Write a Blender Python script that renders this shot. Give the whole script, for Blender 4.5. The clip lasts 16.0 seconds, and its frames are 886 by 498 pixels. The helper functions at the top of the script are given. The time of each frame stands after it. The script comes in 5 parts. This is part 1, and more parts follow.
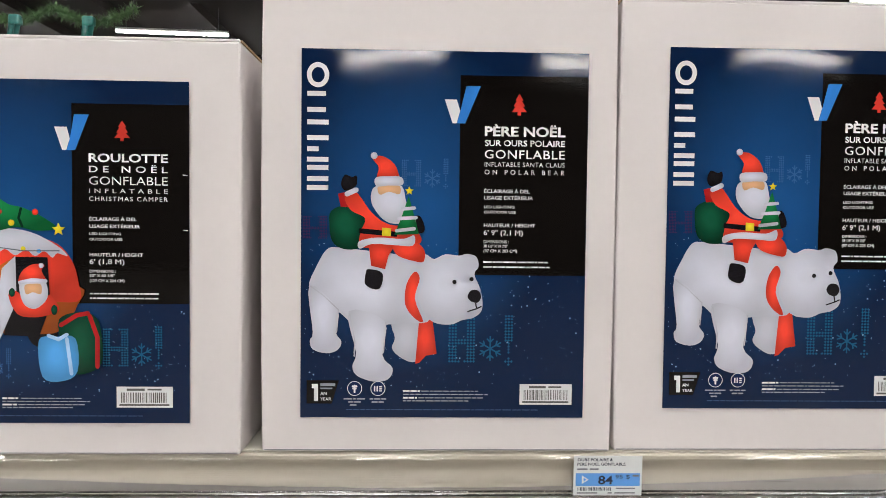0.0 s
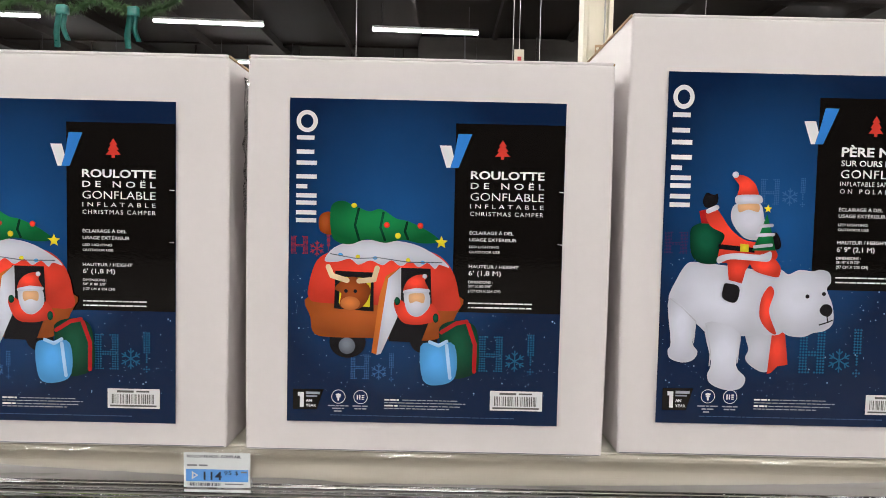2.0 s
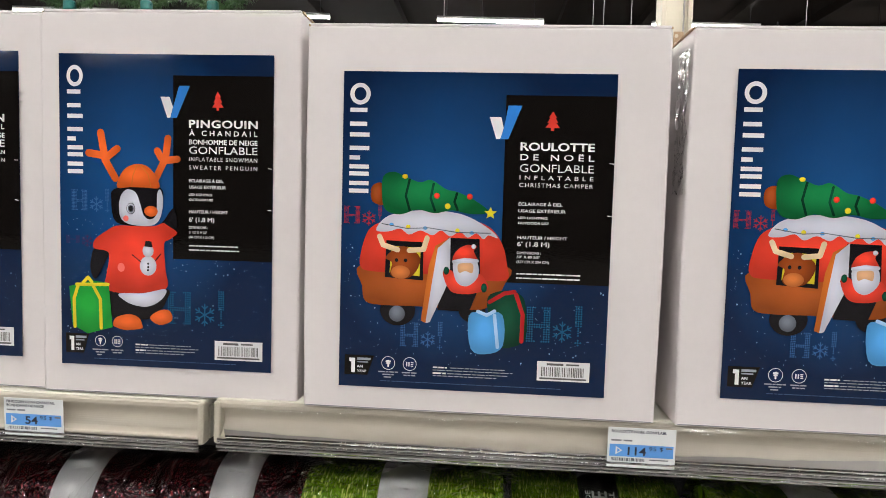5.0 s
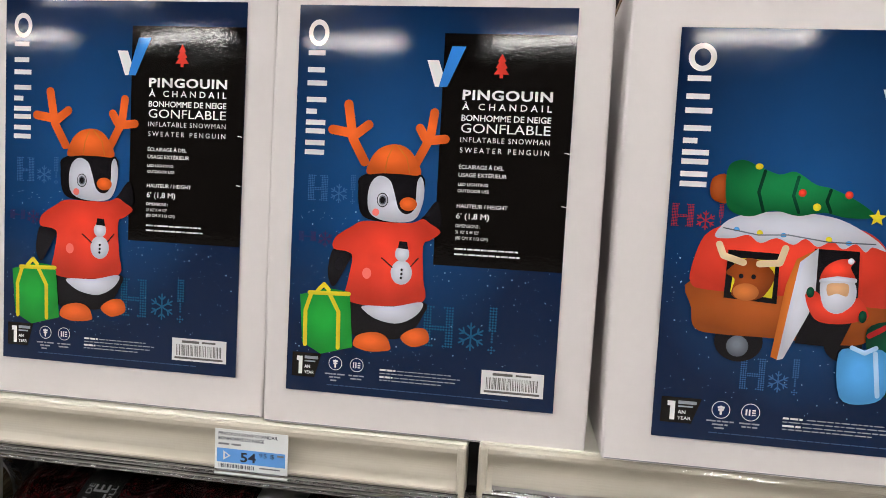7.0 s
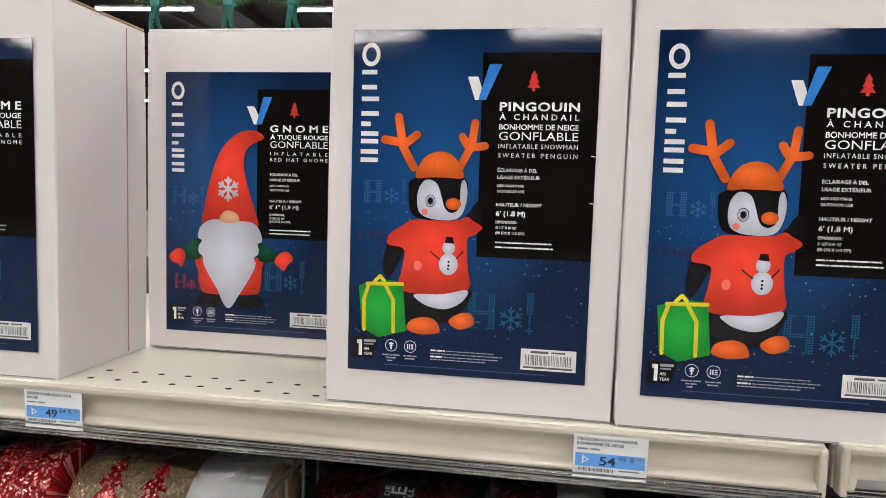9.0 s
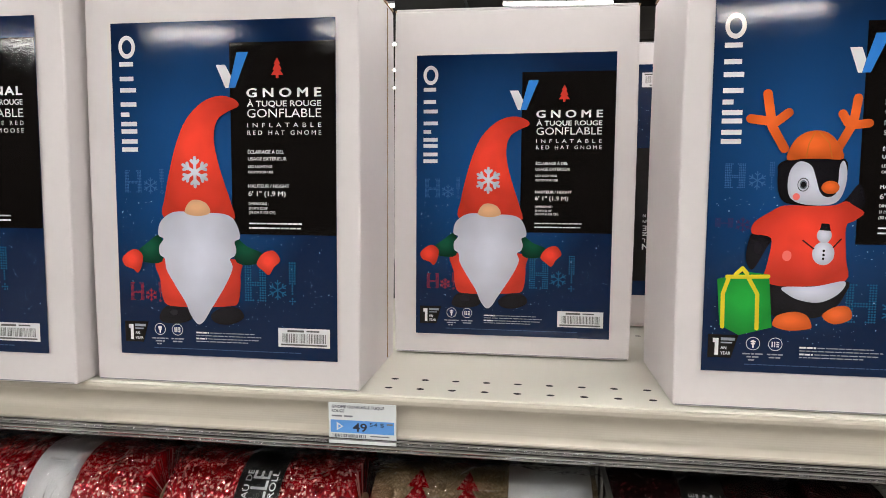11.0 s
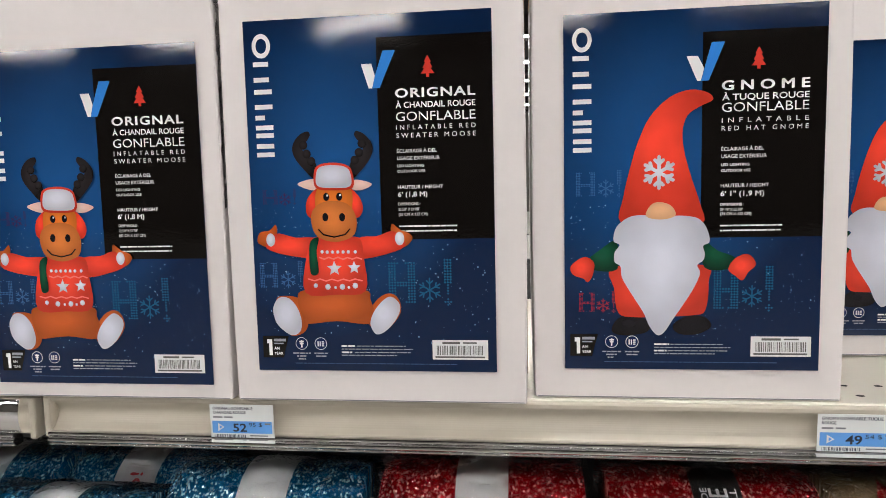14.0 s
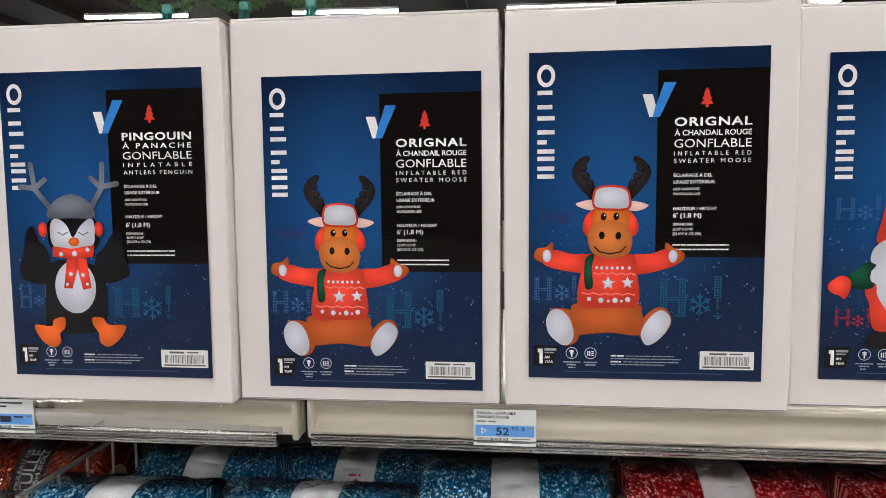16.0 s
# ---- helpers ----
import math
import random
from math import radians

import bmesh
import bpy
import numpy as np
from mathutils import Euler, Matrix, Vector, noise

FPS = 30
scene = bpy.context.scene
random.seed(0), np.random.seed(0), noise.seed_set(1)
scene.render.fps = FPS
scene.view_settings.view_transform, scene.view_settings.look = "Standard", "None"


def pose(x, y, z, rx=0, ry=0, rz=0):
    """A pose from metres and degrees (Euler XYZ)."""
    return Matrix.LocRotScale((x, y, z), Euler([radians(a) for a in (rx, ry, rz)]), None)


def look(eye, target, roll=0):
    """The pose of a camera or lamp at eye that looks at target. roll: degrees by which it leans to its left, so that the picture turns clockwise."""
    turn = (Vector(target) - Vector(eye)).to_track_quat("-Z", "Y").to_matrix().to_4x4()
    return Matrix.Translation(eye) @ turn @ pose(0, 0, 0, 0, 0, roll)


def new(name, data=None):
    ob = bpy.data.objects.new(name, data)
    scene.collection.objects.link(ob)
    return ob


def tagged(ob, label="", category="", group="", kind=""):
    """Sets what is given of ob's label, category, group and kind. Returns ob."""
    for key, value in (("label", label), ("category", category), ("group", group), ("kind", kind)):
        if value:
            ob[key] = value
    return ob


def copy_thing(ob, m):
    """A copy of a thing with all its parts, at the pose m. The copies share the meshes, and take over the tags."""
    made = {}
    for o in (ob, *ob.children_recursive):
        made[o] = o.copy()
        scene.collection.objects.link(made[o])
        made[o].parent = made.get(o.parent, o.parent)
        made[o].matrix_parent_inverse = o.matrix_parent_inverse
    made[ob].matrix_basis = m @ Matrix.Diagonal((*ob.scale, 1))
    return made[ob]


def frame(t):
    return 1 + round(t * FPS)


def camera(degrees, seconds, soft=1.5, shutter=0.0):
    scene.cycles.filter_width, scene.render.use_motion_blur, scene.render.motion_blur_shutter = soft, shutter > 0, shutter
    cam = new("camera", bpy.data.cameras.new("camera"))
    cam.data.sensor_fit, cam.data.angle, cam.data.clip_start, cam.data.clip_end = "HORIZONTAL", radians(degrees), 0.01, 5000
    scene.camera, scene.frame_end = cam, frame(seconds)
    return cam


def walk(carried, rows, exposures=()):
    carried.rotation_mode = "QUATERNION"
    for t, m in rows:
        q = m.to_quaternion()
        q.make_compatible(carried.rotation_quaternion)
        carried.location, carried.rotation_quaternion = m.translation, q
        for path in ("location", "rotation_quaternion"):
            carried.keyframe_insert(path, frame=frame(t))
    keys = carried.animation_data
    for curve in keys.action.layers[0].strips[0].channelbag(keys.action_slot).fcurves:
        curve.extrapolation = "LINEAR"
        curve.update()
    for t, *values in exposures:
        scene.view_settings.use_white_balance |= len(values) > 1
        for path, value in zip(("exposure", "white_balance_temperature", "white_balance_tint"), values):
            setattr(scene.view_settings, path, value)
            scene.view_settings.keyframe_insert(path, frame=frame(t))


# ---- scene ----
cam = camera(69.2, 16.0, soft=0.9)
METRES, EYE, TILT, LEAN, TURN = 1.92, 1.45, 0.0, 0.0, -1.8
ROWS = [
    (0.0, 0.0, 0.0, 0.0, 0.02, -1.99, -0.66),
    (0.5, -0.034, -0.0046, -0.0006, 1.12, -2.16, -0.91),
    (1.0, -0.0687, -0.007, 0.0044, 1.46, -2.49, -1.13),
    (1.5, -0.1049, -0.009, 0.0042, 1.84, -2.69, -1.29),
    (2.0, -0.1371, -0.0146, 0.0078, 1.77, -2.91, -1.28),
    (2.5, -0.1654, -0.021, 0.0074, 1.77, -3.09, -1.24),
    (3.0, -0.1896, -0.027, 0.0071, 1.96, -3.32, -1.21),
    (3.5, -0.2123, -0.0315, 0.0072, 2.0, -3.47, -1.11),
    (4.0, -0.234, -0.0343, 0.0061, 2.44, -3.65, -1.01),
    (4.5, -0.2634, -0.0331, 0.0006, 4.83, -3.78, -1.18),
    (7.0, -0.3993, 0.0235, -0.0092, 9.57, -3.71, -3.09),
    (7.5, -0.4291, 0.0197, -0.0102, 11.42, -3.92, -4.01),
    (8.0, -0.4622, 0.0184, -0.0081, 11.56, -4.1, -4.11),
    (8.5, -0.4912, 0.0099, -0.0059, 11.02, -4.32, -3.08),
    (9.0, -0.5221, -0.0093, -0.0053, 10.48, -4.5, -1.8),
    (9.5, -0.5618, -0.0259, -0.006, 9.91, -4.53, -1.09),
    (10.0, -0.6076, -0.0254, -0.0116, 9.71, -4.6, -0.72),
    (12.5, -0.7264, -0.0031, -0.0108, 8.77, -4.94, -0.12),
    (13.0, -0.7681, -0.0121, -0.0115, 8.76, -5.04, -0.15),
    (13.5, -0.8109, -0.0151, -0.0096, 8.66, -5.16, 0.51),
    (14.0, -0.85, -0.0231, -0.0074, 8.47, -5.23, 1.32),
    (14.5, -0.8826, -0.0345, -0.0059, 8.22, -5.23, 1.67),
    (15.0, -0.9113, -0.0425, -0.0058, 7.95, -5.14, 1.65),
    (15.5, -0.9352, -0.0518, -0.0044, 7.7, -4.87, 1.16),
    (16.0, -0.9607, -0.057, -0.0005, 7.92, -4.57, 0.51),
]
BETWEEN = [(6.8, look((-0.743, 0.069, 1.435), (-0.972, 2.052, 1.312), 2.7)), (10.2, look((-1.197, -0.006, 1.429), (-1.473, 1.968, 1.265), 0.6))]
EXPOSURES = [(0.0, 0.0), (16.0, 0.0)]
walk(cam, sorted([(t, pose(0, 0, EYE, TILT, LEAN, TURN) @ pose(METRES * x, METRES * y, METRES * z, 90 + pitch, roll, yaw)) for t, x, y, z, yaw, pitch, roll in ROWS] + BETWEEN, key=lambda r: r[0]),
     exposures=EXPOSURES)

# ---- world ----
world = bpy.data.worlds.new("store_air")
scene.world = world
world.use_nodes = True
world.node_tree.nodes["Background"].inputs[0].default_value = (0.9, 0.95, 1.0, 1)
world.node_tree.nodes["Background"].inputs[1].default_value = 0.02
TUBE_POWER = 104.0


# ---- materials ----
def base_mat(name, colour, rough=0.5, metal=0.0, spec=0.5):
    m = bpy.data.materials.new(name)
    m.use_nodes = True
    b = m.node_tree.nodes["Principled BSDF"]
    b.inputs["Base Color"].default_value = (*colour, 1)
    b.inputs["Roughness"].default_value = rough
    b.inputs["Metallic"].default_value = metal
    b.inputs["Specular IOR Level"].default_value = spec
    return m, m.node_tree.nodes, m.node_tree.links, b


def varied(name, colour, rough=0.5, metal=0.0, spec=0.5, coarse=9.0, fine=240.0, amount=0.08, bump=0.1, dist=0.0004, rough_var=0.08):
    """A surface with stains at one scale and grain at another."""
    m, n, l, b = base_mat(name, colour, rough, metal, spec)
    co = n.new("ShaderNodeTexCoord")
    info = n.new("ShaderNodeObjectInfo")
    off = n.new("ShaderNodeVectorMath")
    off.operation = "ADD"
    l.new(co.outputs["Object"], off.inputs[0])
    l.new(info.outputs["Random"], off.inputs[1])
    big = n.new("ShaderNodeTexNoise")
    big.inputs["Scale"].default_value, big.inputs["Detail"].default_value = coarse, 4
    small = n.new("ShaderNodeTexNoise")
    small.inputs["Scale"].default_value, small.inputs["Detail"].default_value = fine, 3
    l.new(off.outputs[0], big.inputs["Vector"])
    l.new(off.outputs[0], small.inputs["Vector"])
    both = n.new("ShaderNodeMath")
    both.operation = "MULTIPLY_ADD"
    l.new(small.outputs["Fac"], both.inputs[0])
    both.inputs[1].default_value = 0.4
    l.new(big.outputs["Fac"], both.inputs[2])
    rng = n.new("ShaderNodeMapRange")
    rng.inputs["From Min"].default_value, rng.inputs["From Max"].default_value = 0.4, 1.0
    rng.inputs["To Min"].default_value, rng.inputs["To Max"].default_value = 1 - amount, 1 + amount
    l.new(both.outputs[0], rng.inputs["Value"])
    mul = n.new("ShaderNodeVectorMath")
    mul.operation = "SCALE"
    mul.inputs[0].default_value = colour
    l.new(rng.outputs[0], mul.inputs["Scale"])
    l.new(mul.outputs[0], b.inputs["Base Color"])
    rr = n.new("ShaderNodeMapRange")
    rr.inputs["To Min"].default_value, rr.inputs["To Max"].default_value = max(0.02, rough - rough_var), rough + rough_var
    l.new(big.outputs["Fac"], rr.inputs["Value"])
    l.new(rr.outputs[0], b.inputs["Roughness"])
    bp = n.new("ShaderNodeBump")
    bp.inputs["Strength"].default_value, bp.inputs["Distance"].default_value = bump, dist
    l.new(small.outputs["Fac"], bp.inputs["Height"])
    l.new(bp.outputs[0], b.inputs["Normal"])
    return m


INKS = {}


def print_gloss(n, l, b):
    """The waviness of a glossy printed sheet glued to cardboard."""
    co = n.new("ShaderNodeTexCoord")
    geo = n.new("ShaderNodeNewGeometry")
    wave = n.new("ShaderNodeTexNoise")
    wave.inputs["Scale"].default_value, wave.inputs["Detail"].default_value = 11, 1
    grain = n.new("ShaderNodeTexNoise")
    grain.inputs["Scale"].default_value, grain.inputs["Detail"].default_value = 420, 1
    l.new(geo.outputs["Position"], wave.inputs["Vector"])
    l.new(geo.outputs["Position"], grain.inputs["Vector"])
    mix = n.new("ShaderNodeMath")
    mix.operation = "MULTIPLY_ADD"
    l.new(grain.outputs["Fac"], mix.inputs[0])
    mix.inputs[1].default_value = 0.03
    l.new(wave.outputs["Fac"], mix.inputs[2])
    bp = n.new("ShaderNodeBump")
    bp.inputs["Strength"].default_value, bp.inputs["Distance"].default_value = 0.4, 0.0014
    l.new(mix.outputs[0], bp.inputs["Height"])
    l.new(bp.outputs[0], b.inputs["Normal"])
    b.inputs["Roughness"].default_value = 0.065
    b.inputs["Specular IOR Level"].default_value = 0.42


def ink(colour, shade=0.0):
    """A glossy printed colour; shade is the strength of the volume shading put into it."""
    key = tuple(round(c, 3) for c in colour) + (shade,)
    if key not in INKS:
        m, n, l, b = base_mat("ink", colour, 0.16)
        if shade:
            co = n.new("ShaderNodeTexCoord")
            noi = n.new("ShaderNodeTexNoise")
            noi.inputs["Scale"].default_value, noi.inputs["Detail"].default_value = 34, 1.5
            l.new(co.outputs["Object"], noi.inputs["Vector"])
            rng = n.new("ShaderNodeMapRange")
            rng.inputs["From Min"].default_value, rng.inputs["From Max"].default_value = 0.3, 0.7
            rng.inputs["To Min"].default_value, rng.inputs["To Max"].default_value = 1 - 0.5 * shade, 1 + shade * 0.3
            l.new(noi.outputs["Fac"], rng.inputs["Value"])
            # the drawn figure's roundness is shaded into the ink: paler middle, deeper rim
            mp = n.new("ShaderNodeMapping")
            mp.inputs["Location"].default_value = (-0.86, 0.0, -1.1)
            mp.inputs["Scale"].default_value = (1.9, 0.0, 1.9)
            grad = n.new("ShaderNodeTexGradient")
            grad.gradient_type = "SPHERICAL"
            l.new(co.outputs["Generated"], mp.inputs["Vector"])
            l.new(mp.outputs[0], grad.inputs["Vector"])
            rim_shade = n.new("ShaderNodeMapRange")
            rim_shade.inputs["From Max"].default_value = 0.75
            rim_shade.inputs["To Min"].default_value, rim_shade.inputs["To Max"].default_value = 1 - 1.3 * shade, 1 + 0.7 * shade
            l.new(grad.outputs["Fac"], rim_shade.inputs["Value"])
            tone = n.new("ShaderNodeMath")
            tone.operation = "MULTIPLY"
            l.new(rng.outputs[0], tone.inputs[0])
            l.new(rim_shade.outputs[0], tone.inputs[1])
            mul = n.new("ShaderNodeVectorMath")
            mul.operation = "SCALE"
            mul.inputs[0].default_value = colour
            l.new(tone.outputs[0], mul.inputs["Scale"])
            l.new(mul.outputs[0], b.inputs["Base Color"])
        print_gloss(n, l, b)
        INKS[key] = m
    return INKS[key]


def rgb(r, g, b):
    """A linear colour from an sRGB one, 0 to 255."""
    return tuple((c / 255 / 12.92) if c < 10.3 else ((c / 255 + 0.055) / 1.055) ** 2.4 for c in (r, g, b))


def night_ink():
    m, n, l, b = base_mat("night_blue_ink", (0.01, 0.03, 0.1), 0.16)
    co = n.new("ShaderNodeTexCoord")
    mp = n.new("ShaderNodeMapping")
    mp.inputs["Location"].default_value = (0.17, 0, -0.12)
    mp.inputs["Scale"].default_value = (7.6, 0.0, 6.2)
    grad = n.new("ShaderNodeTexGradient")
    grad.gradient_type = "SPHERICAL"
    l.new(co.outputs["Object"], mp.inputs["Vector"])
    l.new(mp.outputs[0], grad.inputs["Vector"])
    noi = n.new("ShaderNodeTexNoise")
    noi.inputs["Scale"].default_value, noi.inputs["Detail"].default_value = 22, 5
    l.new(co.outputs["Object"], noi.inputs["Vector"])
    add = n.new("ShaderNodeMath")
    add.operation = "MULTIPLY_ADD"
    l.new(noi.outputs["Fac"], add.inputs[0])
    add.inputs[1].default_value = 0.16
    l.new(grad.outputs["Fac"], add.inputs[2])
    ramp = n.new("ShaderNodeValToRGB")
    ramp.color_ramp.elements[0].position, ramp.color_ramp.elements[0].color = 0.30, (*rgb(10, 31, 63), 1)
    ramp.color_ramp.elements[1].position, ramp.color_ramp.elements[1].color = 1.0, (*rgb(28, 80, 138), 1)
    l.new(add.outputs[0], ramp.inputs["Fac"])
    l.new(ramp.outputs["Color"], b.inputs["Base Color"])
    print_gloss(n, l, b)
    return m


NIGHT = night_ink()
WHITE_INK, BLACK_INK = ink(rgb(232, 230, 232)), ink(rgb(11, 8, 7))
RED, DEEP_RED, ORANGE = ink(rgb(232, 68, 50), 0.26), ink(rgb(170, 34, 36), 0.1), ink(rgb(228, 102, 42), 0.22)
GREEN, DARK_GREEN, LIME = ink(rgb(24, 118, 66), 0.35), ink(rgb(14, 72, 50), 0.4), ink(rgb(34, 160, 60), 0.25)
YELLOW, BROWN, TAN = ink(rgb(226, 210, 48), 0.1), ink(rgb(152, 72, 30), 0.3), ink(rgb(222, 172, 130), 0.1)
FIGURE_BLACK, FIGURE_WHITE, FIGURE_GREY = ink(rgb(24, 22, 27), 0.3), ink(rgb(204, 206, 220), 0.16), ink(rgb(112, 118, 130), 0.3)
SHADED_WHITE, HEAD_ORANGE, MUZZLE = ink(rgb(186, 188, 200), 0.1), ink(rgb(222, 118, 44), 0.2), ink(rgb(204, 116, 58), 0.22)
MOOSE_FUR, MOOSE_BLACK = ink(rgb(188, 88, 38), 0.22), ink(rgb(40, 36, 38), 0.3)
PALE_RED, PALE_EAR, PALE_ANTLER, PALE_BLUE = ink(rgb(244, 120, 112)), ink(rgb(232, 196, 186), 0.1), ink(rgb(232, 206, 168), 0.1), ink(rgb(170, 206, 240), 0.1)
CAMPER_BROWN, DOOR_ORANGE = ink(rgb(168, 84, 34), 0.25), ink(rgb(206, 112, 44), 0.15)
CYAN, FAINT, HO_RED, HO_DIM = ink(rgb(22, 88, 126)), ink(rgb(54, 98, 150)), ink(rgb(160, 46, 62)), ink(rgb(60, 44, 86))
LOGO_BLUE, SKY_BLUE, BAR_GREY = ink(rgb(52, 128, 210)), ink(rgb(84, 164, 230), 0.2), ink(rgb(150, 155, 165))
ICON_RED = ink(rgb(206, 60, 50))

CARTON = varied("white_carton_board", (0.70, 0.655, 0.652), 0.5, coarse=6, fine=160, amount=0.035, bump=0.12, dist=0.0006)
KRAFT = varied("raw_kraft_edge", (0.36, 0.24, 0.14), 0.85, coarse=40, amount=0.2)
SHELF_PAINT = varied("cream_shelf_enamel", (0.66, 0.635, 0.55), 0.34, coarse=5, fine=420, amount=0.03, bump=0.03, rough_var=0.03)
RAIL_PVC = varied("cream_price_rail_plastic", (0.475, 0.435, 0.36), 0.34, coarse=5, fine=420, amount=0.025, bump=0.03, rough_var=0.02)
CHROME = varied("worn_bright_trim", (0.72, 0.71, 0.72), 0.16, metal=1.0, coarse=14, amount=0.15, bump=0.04)
HOLE = varied("painted_hole_shadow", (0.01, 0.01, 0.01), 0.9)
PAPER = varied("white_label_paper", (0.72, 0.74, 0.74), 0.5, coarse=40, amount=0.04)
TAG_BLUE = varied("blue_tag_ink", rgb(96, 158, 228), 0.45, coarse=60, amount=0.05)
TAG_INK = varied("dark_tag_ink", rgb(28, 34, 58), 0.5)
TAG_GREY = varied("grey_tag_ink", rgb(120, 122, 128), 0.5)
WIRE = varied("zinc_wire", (0.35, 0.35, 0.33), 0.4, metal=0.9)
DARK_STEEL = varied("dark_steel", (0.03, 0.03, 0.033), 0.55, coarse=3, amount=0.3)
CEILING = varied("dark_painted_deck", (0.0075, 0.0052, 0.0042), 0.9, spec=0.12, coarse=0.8, fine=20, amount=0.4)
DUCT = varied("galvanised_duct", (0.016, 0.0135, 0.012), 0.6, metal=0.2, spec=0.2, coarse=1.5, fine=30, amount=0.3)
FLOOR = varied("polished_pale_floor", (0.22, 0.205, 0.19), 0.3, coarse=1.2, fine=60, amount=0.12, bump=0.02)
WALL = varied("store_wall_paint", (0.07, 0.064, 0.058), 0.8, spec=0.2, coarse=0.7, fine=40, amount=0.1)
COLUMN_PAINT = varied("cream_column_paint", (0.58, 0.53, 0.42), 0.5, coarse=3, fine=60, amount=0.06)
HOUSING = varied("white_lamp_housing", (0.5, 0.5, 0.5), 0.5)
GARLAND = varied("garland_needles", (0.045, 0.10, 0.03), 0.6, coarse=20, amount=0.4)
TEAL = varied("teal_satin", (0.01, 0.12, 0.10), 0.3, coarse=12, fine=50, amount=0.3, bump=0.3, dist=0.01)


def emitter(name, colour, power):
    m = bpy.data.materials.new(name)
    m.use_nodes = True
    n = m.node_tree.nodes
    n.remove(n["Principled BSDF"])
    e = n.new("ShaderNodeEmission")
    e.inputs[0].default_value, e.inputs[1].default_value = (*colour, 1), power
    m.node_tree.links.new(e.outputs[0], n["Material Output"].inputs[0])
    return m


TUBE = emitter("lit_tube", (1.0, 0.97, 0.935), TUBE_POWER)


def glass_film(name, rough=0.05, bump=0.6, scale=30.0, dist=0.004, tint=(1, 1, 1), ior=1.38):
    """Clear thin plastic: lets all through and adds a crumpled gloss."""
    m = bpy.data.materials.new(name)
    m.use_nodes = True
    n, l = m.node_tree.nodes, m.node_tree.links
    n.remove(n["Principled BSDF"])
    tr = n.new("ShaderNodeBsdfTransparent")
    tr.inputs[0].default_value = (*tint, 1)
    gl = n.new("ShaderNodeBsdfGlossy")
    gl.inputs["Roughness"].default_value = rough
    fr = n.new("ShaderNodeFresnel")
    fr.inputs["IOR"].default_value = ior
    mix = n.new("ShaderNodeMixShader")
    co = n.new("ShaderNodeTexCoord")
    noi = n.new("ShaderNodeTexNoise")
    noi.inputs["Scale"].default_value, noi.inputs["Detail"].default_value = scale, 3
    noi.inputs["Distortion"].default_value = 1.2
    l.new(co.outputs["Object"], noi.inputs["Vector"])
    bp = n.new("ShaderNodeBump")
    bp.inputs["Strength"].default_value, bp.inputs["Distance"].default_value = bump, dist
    l.new(noi.outputs["Fac"], bp.inputs["Height"])
    l.new(bp.outputs[0], gl.inputs["Normal"])
    l.new(bp.outputs[0], fr.inputs["Normal"])
    l.new(fr.outputs[0], mix.inputs[0])
    l.new(tr.outputs[0], mix.inputs[1])
    l.new(gl.outputs[0], mix.inputs[2])
    l.new(mix.outputs[0], n["Material Output"].inputs[0])
    return m


FILM = glass_film("crumpled_clear_film", 0.06, 1.0, 34.0, 0.014, ior=1.42)
RAIL_COVER = glass_film("clear_rail_cover", 0.06, 0.22, 4.0, 0.012, ior=1.6)


